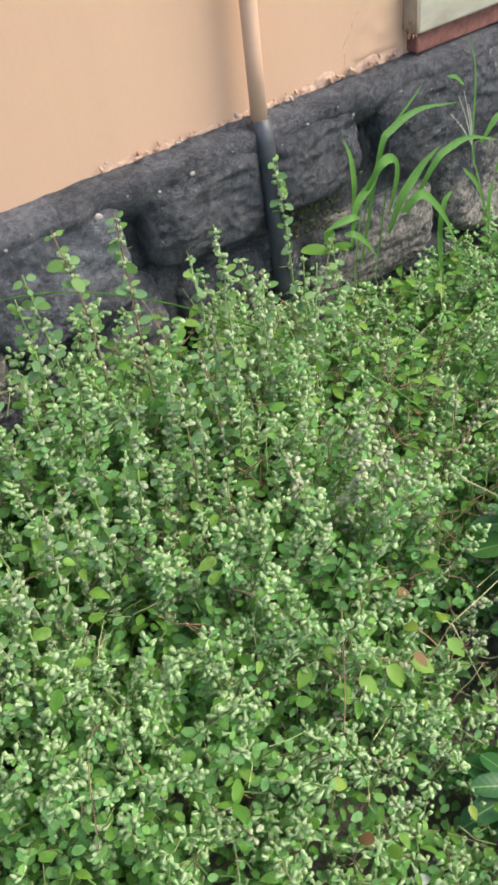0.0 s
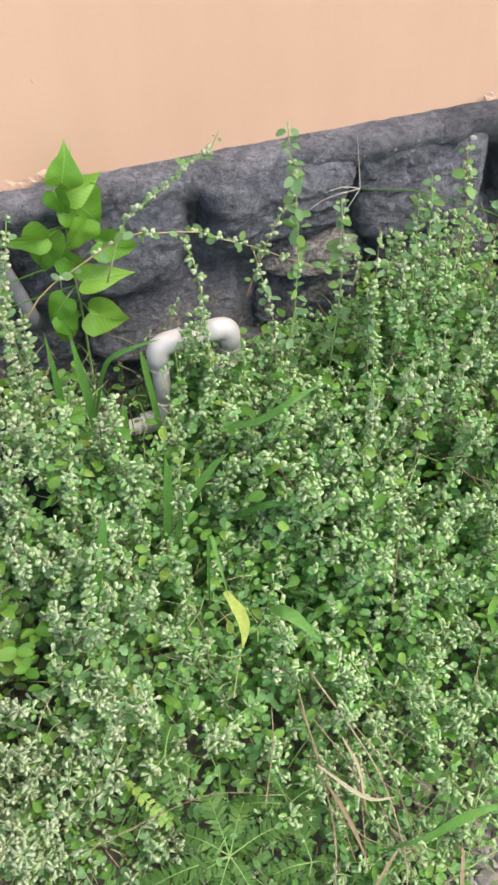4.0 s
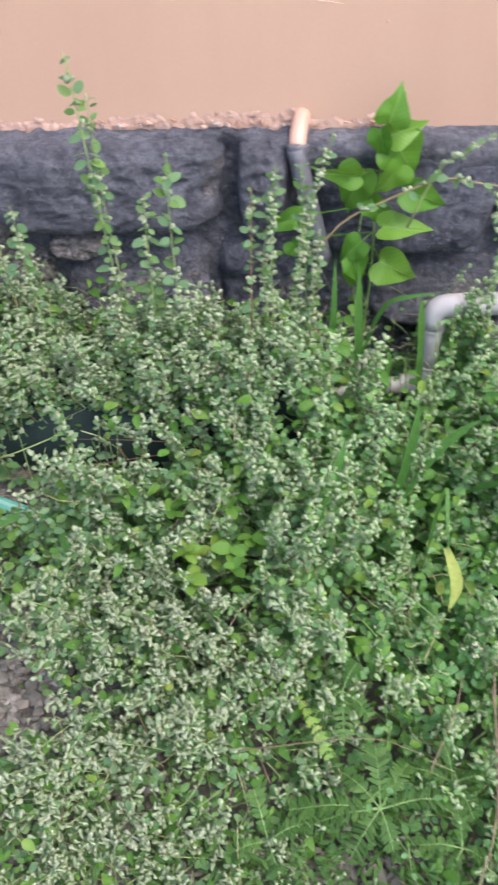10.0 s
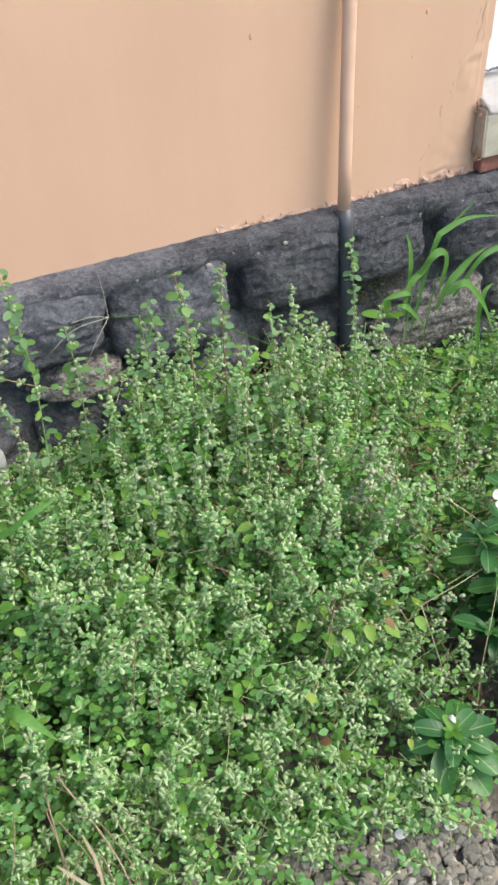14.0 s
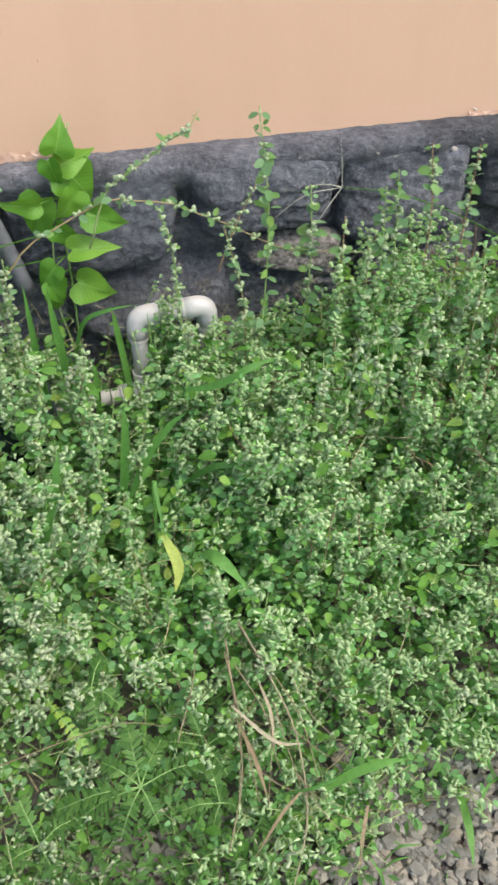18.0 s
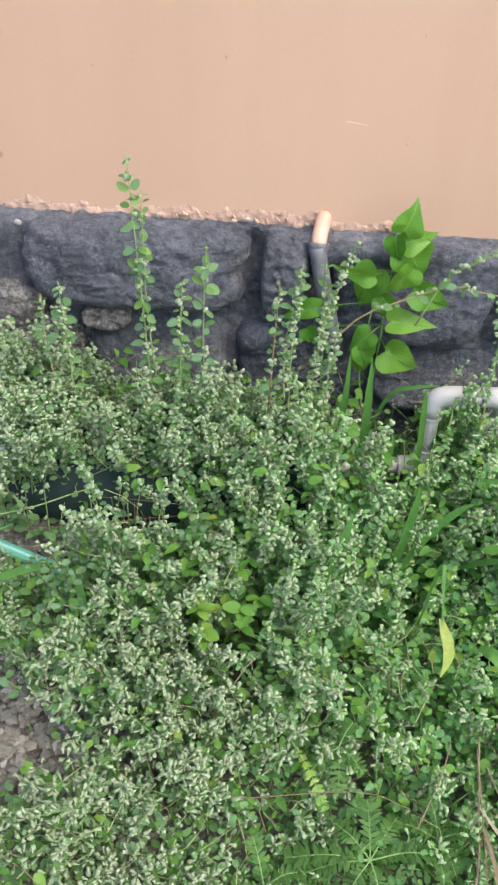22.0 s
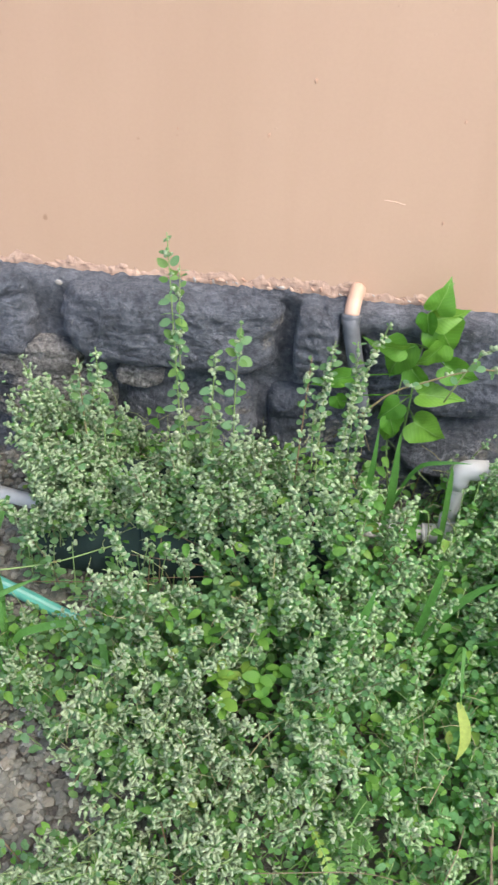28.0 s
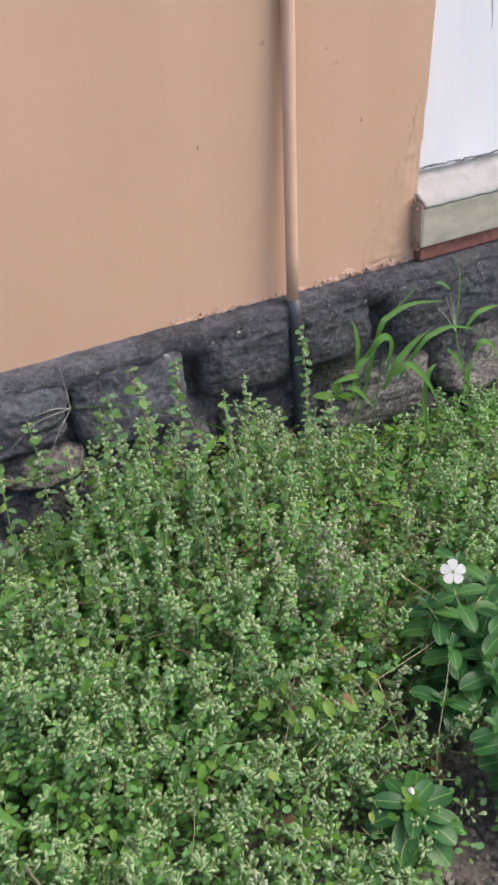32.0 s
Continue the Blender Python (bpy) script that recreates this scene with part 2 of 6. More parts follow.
FEATHER = leaf_material("feathery_green_leaf", [(0.0, (0.05, 0.13, 0.027)), (0.6, (0.072, 0.178, 0.036)), (1.0, (0.11, 0.225, 0.055))], 0.6, 0.45)
PETAL = leaf_material("white_petal", [(0.0, (0.64, 0.65, 0.66)), (1.0, (0.7, 0.7, 0.69))], 0.55, 0.3)
STEM = leaf_material("weed_stem", [(0.0, (0.2, 0.33, 0.1)), (0.7, (0.28, 0.38, 0.15)), (0.9, (0.25, 0.22, 0.11)), (1.0, (0.26, 0.16, 0.1))], 0.7, 0.0)
TWIG = plain("brown_twig", (0.13, 0.075, 0.045), (0.24, 0.16, 0.1), 40, 0.8, 0.3)
PALE_STALK = plain("pale_dry_stalk", (0.34, 0.35, 0.28), (0.44, 0.44, 0.36), 40, 0.8)
STRAW = leaf_material("dry_straw", [(0.0, (0.2, 0.15, 0.09)), (0.5, (0.26, 0.21, 0.135)), (1.0, (0.4, 0.35, 0.25))], 0.75, 0.25)
PALE_STRAW = plain("pale_straw", (0.3, 0.27, 0.15), (0.42, 0.38, 0.23), 40, 0.8)
PVC = plain("white_pvc", (0.42, 0.415, 0.39), (0.52, 0.515, 0.485), 24, 0.45, 0.05)
HOSE = plain("turquoise_hose", (0.09, 0.36, 0.28), (0.14, 0.44, 0.35), 30, 0.42)
# paler turquoise for the light highlight along the top of the hose
HOSE_HIGHLIGHT = plain("painted_hose_highlight", (0.24, 0.5, 0.41), (0.32, 0.56, 0.47), 30, 0.4)
DARK_PLASTIC = plain("dark_green_plastic", (0.009, 0.024, 0.02), (0.018, 0.038, 0.034), 14, 0.85, 0.2)
BLACK_PAINT = plain("black_painted_pipe", (0.03, 0.034, 0.042), (0.068, 0.073, 0.084), 22, 0.42, 0.25)
PEACH_PIPE = plain("peach_painted_pipe", (0.48, 0.3, 0.215), (0.58, 0.38, 0.275), 18, 0.45, 0.08)
PEACH_CONDUIT = plain("peach_conduit_paint", (0.52, 0.34, 0.24), (0.59, 0.395, 0.285), 18, 0.5, 0.08)
GREY_PAINT = plain("grey_painted_pipe", (0.075, 0.08, 0.09), (0.17, 0.175, 0.185), 26, 0.6, 0.4)
WHITE_PAINT = plain("white_window_paint", (0.63, 0.66, 0.69), (0.71, 0.73, 0.745), 9, 0.5, 0.12, stretch=(1, 1, 0.3))
SILL = plain("mottled_sill_stone", (0.26, 0.25, 0.195), (0.43, 0.41, 0.33), 22, 0.5, 0.15, stretch=(0.6, 1, 1.4))
GRIMY = plain("grimy_white_plaster", (0.56, 0.55, 0.53), (0.68, 0.67, 0.65), 30, 0.8, 0.3, stretch=(1, 1, 3))
GRIMY_END = plain("stained_sill_end", (0.16, 0.115, 0.08), (0.42, 0.34, 0.26), 26, 0.85, 0.5, stretch=(1, 1, 0.5))
BRICK_RED = plain("red_brick_edge", (0.11, 0.045, 0.035), (0.26, 0.11, 0.085), 40, 0.9, 0.6)
STAIN = plain("brown_stain", (0.46, 0.28, 0.18), (0.56, 0.35, 0.24), 60, 0.9)
SCRAPE = plain("pale_scrape", (0.7, 0.5, 0.37), (0.78, 0.58, 0.45), 60, 0.8)
CRACK = plain("dark_crack", (0.24, 0.13, 0.085), (0.5, 0.31, 0.21), 60, 0.95)
CHIP = plain("pale_paint_fleck", (0.24, 0.22, 0.2), (0.38, 0.35, 0.31), 80, 0.8)
MOSS = plain("moss", (0.035, 0.042, 0.016), (0.085, 0.092, 0.035), 90, 0.95, 0.8)
GRAVEL = gravel_material()
SOIL = ground_material()
rng = np.random.default_rng(7)


# ---- mesh helpers ----
def mesh_from(name, verts, faces, mats, smooth=True, index=None):
    """A mesh from arrays; faces all have the same number of corners."""
    verts, faces = np.asarray(verts, np.float32), np.asarray(faces, np.int32)
    me = bpy.data.meshes.new(name)
    me.vertices.add(len(verts))
    me.vertices.foreach_set("co", verts.ravel())
    k = faces.shape[1]
    me.loops.add(faces.size)
    me.loops.foreach_set("vertex_index", faces.ravel())
    me.polygons.add(len(faces))
    me.polygons.foreach_set("loop_start", np.arange(0, faces.size, k, dtype=np.int32))
    me.polygons.foreach_set("use_smooth", np.full(len(faces), smooth))
    if index is not None:
        me.polygons.foreach_set("material_index", np.asarray(index, np.int32))
    for m in mats if isinstance(mats, (list, tuple)) else [mats]:
        me.materials.append(m)
    me.update(calc_edges=True)
    me.validate()
    return me


def part(name, data, parent, label="", mat=None):
    """Links a mesh, or a bmesh with its material, as one object under a thing."""
    if isinstance(data, bmesh.types.BMesh):
        me = bpy.data.meshes.new(name)
        fine = len(data.faces) > 60
        for f in data.faces:
            f.smooth = fine
        data.to_mesh(me)
        data.free()
        me.materials.append(mat)
        data = me
    ob = new(name, data)
    ob.parent = parent
    if label:
        ob["label"] = label
    return ob


def thing(name, label, category, at=(0, 0, 0), group="", kind=""):
    ob = new(name)
    ob.empty_display_size = 0.02
    ob.location = at
    return tagged(ob, label, category, group, kind)


def box(bm, x0, x1, y0, y1, z0, z1, bevel=0.0):
    r = bmesh.ops.create_cube(bm, size=1.0, matrix=Matrix.LocRotScale(((x0 + x1) / 2, (y0 + y1) / 2, (z0 + z1) / 2), None, (x1 - x0, y1 - y0, z1 - z0)))
    if bevel:
        edges = {e for v in r["verts"] for e in v.link_edges}
        bmesh.ops.bevel(bm, geom=list(edges), offset=bevel, segments=2, affect="EDGES", profile=0.5)


def smooth_path(points, n):
    """A Catmull-Rom curve through a few points, as n + 1 places."""
    p = np.array(points, float)
    p = np.vstack([2 * p[0] - p[1], p, 2 * p[-1] - p[-2]])
    out = []
    for s in np.linspace(0, len(p) - 3 - 1e-6, n + 1):
        i, u = int(s), s - int(s)
        a, b, c, d = p[i : i + 4]
        out.append(0.5 * (2 * b + (c - a) * u + (2 * a - 5 * b + 4 * c - d) * u**2 + (3 * b - a - 3 * c + d) * u**3))
    return np.array(out)


def tube_arrays(path, radius, sides=8, tip=1.0):
    """Vertices and quads of a tube along a path, with closed ends."""
    p = np.asarray(path, float)
    d = np.gradient(p, axis=0)
    d /= np.linalg.norm(d, axis=1)[:, None] + 1e-9
    ref = np.array([0.13, 0.21, 0.97]) if abs(d[:, 2]).mean() < 0.8 else np.array([0.97, 0.2, 0.1])
    a = np.cross(d, ref)
    a /= np.linalg.norm(a, axis=1)[:, None]
    if sides >= 6:
        for i in range(1, len(p)):
            w = a[i - 1] - d[i] * np.dot(a[i - 1], d[i])
            a[i] = w / (np.linalg.norm(w) + 1e-9)
    b = np.cross(d, a)
    ang = np.linspace(0, 2 * np.pi, sides, endpoint=False)
    rr = radius * np.linspace(1, tip, len(p))
    ring = a[:, None] * np.cos(ang)[None, :, None] + b[:, None] * np.sin(ang)[None, :, None]
    v = (p[:, None] + ring * rr[:, None, None]).reshape(-1, 3)
    n = len(p)
    f = [[i * sides + j, (i + 1) * sides + j, (i + 1) * sides + (j + 1) % sides, i * sides + (j + 1) % sides] for i in range(n - 1) for j in range(sides)]
    v = np.vstack([v, p[0], p[-1]])
    e0, e1 = len(v) - 2, len(v) - 1
    f += [[e0, (j + 1) % sides, j, j] for j in range(sides)]
    f += [[e1, (n - 1) * sides + j, (n - 1) * sides + (j + 1) % sides, (n - 1) * sides + (j + 1) % sides] for j in range(sides)]
    return v, f


def tube(name, path, radius, mat, parent, label="", sides=12, tip=1.0):
    v, f = tube_arrays(path, radius, sides, tip)
    bm = bmesh.new()
    vs = [bm.verts.new(c) for c in v]
    for q in f:
        corner = list(dict.fromkeys(q))
        bm.faces.new([vs[i] for i in corner])
    bmesh.ops.recalc_face_normals(bm, faces=bm.faces)
    return part(name, bm, parent, label, mat)


def spread(template_v, template_f, places, turns, sizes):
    """Copies of one small form at many places, as two arrays."""
    v = np.einsum("nij,kj->nki", turns, template_v) * np.asarray(sizes)[:, None, None] + places[:, None]
    f = template_f[None] + (np.arange(len(places)) * len(template_v))[:, None, None]
    return v.reshape(-1, 3), f.reshape(-1, template_f.shape[1])


def turns_from(y_axis, up):
    """Rotations whose y runs along y_axis and whose z leans to up."""
    y = y_axis / (np.linalg.norm(y_axis, axis=1)[:, None] + 1e-9)
    x = np.cross(y, up)
    x /= np.linalg.norm(x, axis=1)[:, None] + 1e-9
    z = np.cross(x, y)
    return np.stack([x, y, z], -1)


def leaf_form(width, fold=0.12, droop=0.1, rows=5, lean=0.0, point=0.0):
    """A folded oval leaf of length 1 along y, as a strip of quads; lean moves its widest place to the tip."""
    s = 0.5 - 0.5 * np.cos(np.linspace(0.0, np.pi, rows + 1))
    half = width / 2 * np.sqrt(np.clip(1 - (2 * s - 1) ** 2, 0, 1)) * (1 + lean * (2 * s - 1)) * (1 - point * s**3)
    half[0], half[-1] = 0.04 * width, 0.05 * width
    v = []
    for a, h in zip(s, half):
        z = -droop * a * a
        v += [(-h, a, z + fold * h * 2), (0, a, z), (h, a, z + fold * h * 2)]
    f = []
    for i in range(rows):
        o = 3 * i
        f += [(o, o + 1, o + 4, o + 3), (o + 1, o + 2, o + 5, o + 4)]
    return np.array(v), np.array(f)


def bud_form():
    """A short woolly bud of length 1 along y with a round head."""
    rings = ((0.0, 0.17), (0.45, 0.4), (0.85, 0.36))
    return swept_form([(0, h, 0) for h, _ in rings] + [(0, 1.06, 0)], [r for _, r in rings], 3)


def club_form():
    """A longer bud with a thin foot and a thick blunt head."""
    spine = [(0, 0, 0), (0.06, 0.4, 0), (0.05, 0.7, 0), (0.01, 0.93, 0), (-0.02, 1.02, 0)]
    return swept_form(spine, [0.09, 0.19, 0.32, 0.25], 3)


def swept_form(spine, radii, sides):
    """Rings along a spine, closed by its last point, as triangles."""
    p = np.array(spine, float)
    d = np.gradient(p, axis=0)
    d /= np.linalg.norm(d, axis=1)[:, None]
    b = np.array([0, 0, 1.0])
    v, f = [], []
    for i, r in enumerate(radii):
        a = np.cross(d[i], b)
        v += [tuple(p[i] + r * (a * math.cos(t) + b * math.sin(t))) for t in np.linspace(0.4, 6.683, sides, endpoint=False)]
    v.append(tuple(p[-1]))
    for i in range(len(radii) - 1):
        for j in range(sides):
            o, q = i * sides + j, i * sides + (j + 1) % sides
            f += [(o, q, q + sides), (o, q + sides, o + sides)]
    o = (len(radii) - 1) * sides
    f += [(o + j, o + (j + 1) % sides, len(v) - 1) for j in range(sides)]
    return np.array(v), np.array(f)


LEAF_V, LEAF_F = leaf_form(0.74, 0.1, 0.12, 5, 0.0, 0.2)
LITE_V, LITE_F = leaf_form(0.74, 0.12, 0.12, 3, 0.0, 0.15)
OVAL_V, OVAL_F = leaf_form(0.62, 0.2, 0.3, 5, -0.1, 0.5)
SMALL_V, SMALL_F = leaf_form(0.62, 0.2, 0.3, 3, -0.05, 0.4)
BUD_V, BUD_F = bud_form()
CLUB_V, CLUB_F = club_form()
LEAF_MESH = mesh_from("round_leaf", LEAF_V, LEAF_F, LEAF)
LEAF_MESH_PALE = mesh_from("pale_round_leaf", LEAF_V * (0.92, 1, 1.3), LEAF_F, LEAF)


def ground_height(x, y):
    """The bed rises gently to the foot of the wall."""
    s = np.clip((np.asarray(y, float) + 0.62) / 0.62, 0, 1)
    return 0.105 * s * s * (3 - 2 * s)


# ---- ground ----
def build_ground():
    xs = np.concatenate([[-60, -20, -6, -2.5], np.linspace(-1.2, 2.8, 81), [4, 8, 20, 60]])
    ys = np.concatenate([[-60, -20, -6, -3], np.linspace(-1.8, 0.05, 57), [0.3]])
    X, Y = np.meshgrid(xs, ys, indexing="ij")
    Z = ground_height(X, Y) - 0.006
    for i in range(X.shape[0]):
        for j in range(X.shape[1]):
            if abs(X[i, j]) < 3 and Y[i, j] > -2:
                Z[i, j] += 0.012 * noise.noise(Vector((X[i, j] * 6, Y[i, j] * 6, 0.5)))
    n = len(ys)
    f = [(i * n + j, (i + 1) * n + j, (i + 1) * n + j + 1, i * n + j + 1) for i in range(len(xs) - 1) for j in range(n - 1)]
    ob = new("ground", mesh_from("ground", np.stack([X, Y, Z], -1).reshape(-1, 3), f, SOIL))
    tagged(ob, "dark soil strewn with grit beside a house wall", "ground", kind="structure")


build_ground()


# ---- wall, plinth and window ----
WALL_FOOT, WIN_X, WIN_Z = 0.535, 1.878, 0.562


def build_wall():
    bm = bmesh.new()
    for b in ((-8, WIN_X, 0, 0.22, -0.2, 3.2), (WIN_X, 3.4, 0, 0.22, -0.2, WIN_Z), (WIN_X, 3.4, 0, 0.22, 2.2, 3.2), (3.4, 9, 0, 0.22, -0.2, 3.2)):
        box(bm, *b)
    me = bpy.data.meshes.new("wall")
    bm.to_mesh(me)
    bm.free()
    me.materials.append(PEACH)
    ob = tagged(new("wall_north", me), "peach painted plaster house wall with fine stains", "wall", kind="structure")
    # ragged crack running down from the window corner
    cracks = (
        ([(1.876, 0.881), (1.852, 0.844), (1.845, 0.788)], 0.0008),
        ([(1.818, 0.768), (1.807, 0.722), (1.802, 0.708)], 0.001),
        ([(1.786, 0.697), (1.784, 0.672), (1.789, 0.653)], 0.0012),
        ([(1.789, 0.653), (1.824, 0.662), (1.858, 0.668)], 0.0008),
        ([(1.775, 0.63), (1.762, 0.606), (1.747, 0.586), (1.749, 0.55)], 0.0013),
    )
    for pts, r in cracks:
        path = smooth_path([(x, 0.0002, z) for x, z in pts], 20)
        path[:, 0] += rng.normal(0, 0.0014, len(path))
        path[:, 2] += rng.normal(0, 0.0008, len(path))
        for a in range(0, 20, 4):
            if rng.uniform() < 0.85:
                tube("crack", path[a : a + 3 + int(rng.integers(0, 3))], r * rng.uniform(0.5, 1.2), CRACK, ob, "broken crack in the plaster", 5, 0.4)
    for x, z, r in ((1.388, 0.872, 0.0045), (1.736, 0.863, 0.004), (1.657, 1.002, 0.003), (0.347, 0.901, 0.0035), (0.579, 0.86, 0.0028), (0.575, 0.694, 0.003), (0.28, 0.812, 0.003), (0.133, 0.809, 0.002), (0.735, 0.885, 0.006), (1.60, 0.72, 0.002), (1.71, 0.79, 0.0025)):
        bm = bmesh.new()
        bmesh.ops.create_icosphere(bm, subdivisions=1, radius=r, matrix=pose(x, -0.0005, z) @ Matrix.Diagonal((0.8, 0.3, 1.35, 1)))
        part("stain", bm, ob, "small brown stain", STAIN)
    # blisters under the paint
    for _ in range(34):
        x, z, r = rng.uniform(-0.4, 0.8), rng.uniform(0.6, 1.1), rng.uniform(0.0015, 0.0035)
        bm = bmesh.new()
        bmesh.ops.create_icosphere(bm, subdivisions=2, radius=r, matrix=pose(x, 0.0004, z) @ Matrix.Diagonal((rng.uniform(0.8, 1.6), 0.22, 1, 1)))
        part("blister", bm, ob, "", PEACH)
    v, f = [], []
    for i in range(41):
        z = 0.552 + 0.32 * i / 40
        x0 = float(np.interp(z, [0.55, 0.58, 0.625, 0.667, 0.71, 0.75, 0.8, 0.872], [1.745, 1.752, 1.762, 1.785, 1.806, 1.815, 1.848, 1.866])) + 0.004 * noise.noise(Vector((z * 60, 0, 3)))
        for j in range(13):
            u = j / 12
            x = x0 + (1.8705 - x0) * u
            bulge = 0 if j in (0, 12) or i in (0, 40) else (0.003 + 0.0025 * noise.noise(Vector((x * 60, z * 60, 1))) + 0.0015 * noise.noise(Vector((x * 120, z * 120, 4)))) * min(1, u * 4)
            v.append((x, 0.001 - bulge, z))
        if i:
            o = 13 * i
            f += [(o - 13 + k, o - 12 + k, o + 1 + k, o + k) for k in range(12)]
    part("plaster_patch", mesh_from("plaster_patch", v, f, PEACH), ob, "rough patched plaster beside the crack")
    # broken crumbs along the foot of the plaster
    for _ in range(110):
        x = rng.uniform(1.28, 1.87) if rng.uniform() < 0.6 else rng.uniform(0.1, 0.62)
        r = rng.uniform(0.0012, 0.0042) * (1.3 if x > 1.68 else 1.0)
        bm = bmesh.new()
        bmesh.ops.create_icosphere(bm, subdivisions=1, radius=r, matrix=pose(x, -0.004 - rng.uniform(0, 0.008), WALL_FOOT + 0.008 + abs(rng.normal(0, 0.005)), 0, rng.uniform(0, 90), 0) @ Matrix.Diagonal((1.7, 0.8, 0.7, 1)))
        for vert in bm.verts:
            vert.co += vert.normal * r * 0.5 * noise.noise(vert.co * 400)
        part("plaster_chip", bm, ob, "loose plaster crumb", (CHIPPED, CRACK, CHIP)[int(rng.integers(0, 3))])
    # the plaster edge beside the window leans and is broken off low down
    edge = [(0.668, 0.0004), (0.72, 0.001), (0.79, 0.003), (0.797, 0.0065), (0.855, 0.0075), (0.875, 0.011), (1.05, 0.018), (2.198, 0.04)]
    bm = bmesh.new()
    for (z0, w0), (z1, w1) in zip(edge, edge[1:]):
        c = [bm.verts.new((WIN_X + w, y, z)) for z, w, y in ((z0, 0, 0), (z0, w0, 0.0), (z1, w1, 0.0), (z1, 0, 0), (z0, w0, 0.2), (z1, w1, 0.2))]
        bm.faces.new(c[:4])
        bm.faces.new((c[1], c[4], c[5], c[2]))
    part("window_reveal", bm, ob, "leaning peach plaster edge beside the window", PEACH)
    # thin skid of lighter plaster
    tube("scrape", smooth_path([(0.475, -0.0003, 0.724), (0.495, -0.0003, 0.722), (0.51, -0.0003, 0.719)], 8), 0.0006, SCRAPE, ob, "pale scrape in the paint", 5, 0.4)
    return ob


wall = build_wall()


def build_ragged_edge(start, end, at, widths):
    """Torn plaster along the lower edge of the wall."""
    xs = np.arange(start, end, 0.004)
    rows = 9
    v, f = [], []
    for i, x in enumerate(xs):
        wide = 0.014 + 0.028 * float(np.interp(x, at, widths))
        n1, n2 = noise.noise(Vector((x * 22, 3.1, 0))), noise.noise(Vector((x * 85, 8.4, 0)))
        top = WALL_FOOT + 0.01 + wide * max(0.05, 0.45 + 0.8 * n1) + 0.006 * n2
        low = WALL_FOOT - 0.012 + 0.006 * n1
        for j in range(rows):
            u = j / (rows - 1)
            z = top + (low - top) * u
            y = 0.001 - 0.004 * math.sin(u * 2.2) - 0.005 * u * abs(noise.noise(Vector((x * 60, z * 95, 5)))) - 0.004 * noise.noise(Vector((x * 140, z * 160, 9)))
            v.append((x, y if j else 0.002, z))
        if i:
            o = rows * i
            f += [(o - rows + k, o + k, o + k + 1, o - rows + k + 1) for k in range(rows - 1)]
    ob = new("trim", mesh_from("trim", v, f, CHIPPED))
    tagged(ob, "crumbling chipped lower edge of the peach plaster", "plaster edge", kind="structure")


build_ragged_edge(-0.62, 0.62, [-0.6, -0.2, 0.15, 0.28, 0.5, 0.6], [0.0, 0.25, 0.3, 1.0, 0.9, 0.0])
build_ragged_edge(1.3, 1.868, [1.3, 1.55, 1.7, 1.78, 1.86], [-0.42, -0.25, 0.1, 0.5, 0.6])


def ridge(p):
    return 1 - 2 * abs(noise.noise(p))


def stone_mesh(name, w, h, depth, seed, mat, square=6.0, nu=60, nv=40, taper=0.0):
    """A rough field stone: a hewn, fairly flat front with small ledges and knocked-off edges."""
    v, f = [], []
    off = Vector((seed * 7.3, seed * 3.1, seed * 1.7))
    tilt_x, tilt_z = 0.012 * math.sin(seed * 4.1), 0.01 * math.cos(seed * 2.7)
    for i in range(nu + 1):
        for j in range(nv + 1):
            u, q = 2 * i / nu - 1, 2 * j / nv - 1
            r = max(abs(u), abs(q))
            power = square * (1.5 if q > 0 else 0.8)
            k = r / ((abs(u) ** power + abs(q) ** power) ** (1 / power) + 1e-6) if r > 0 else 1.0
            x, z = u * k * w / 2 * (1 + taper * q), q * k * h / 2
            edge = 1 + 0.06 * noise.noise(Vector((u * 1.6, q * 1.6, 0)) + off) + 0.035 * noise.noise(Vector((u * 5, q * 5, 2)) + off)
            x, z = x * edge, z * edge
            fall = max(0.0, 1 - r**8)
            c = Vector((x * 10, z * 12, 1)) + off
            ledge = Vector((x * 17, z * 42, 3)) + off + 0.6 * noise.noise_vector(c)
            y = -depth * fall**0.42 + fall * (tilt_x * u + tilt_z * q)
            y -= fall**0.5 * (0.011 * noise.noise(c) + 0.007 * noise.voronoi(c * 1.3)[0][0] + 0.0045 * ridge(ledge) + 0.0032 * ridge(c * 5.1) + 0.0022 * noise.noise(c * 11))
            v.append((x, y, z))
    n = nv + 1
    for i in range(nu):
        for j in range(nv):
            f.append((i * n + j, (i + 1) * n + j, (i + 1) * n + j + 1, i * n + j + 1))
    return mesh_from(name, v, f, mat)


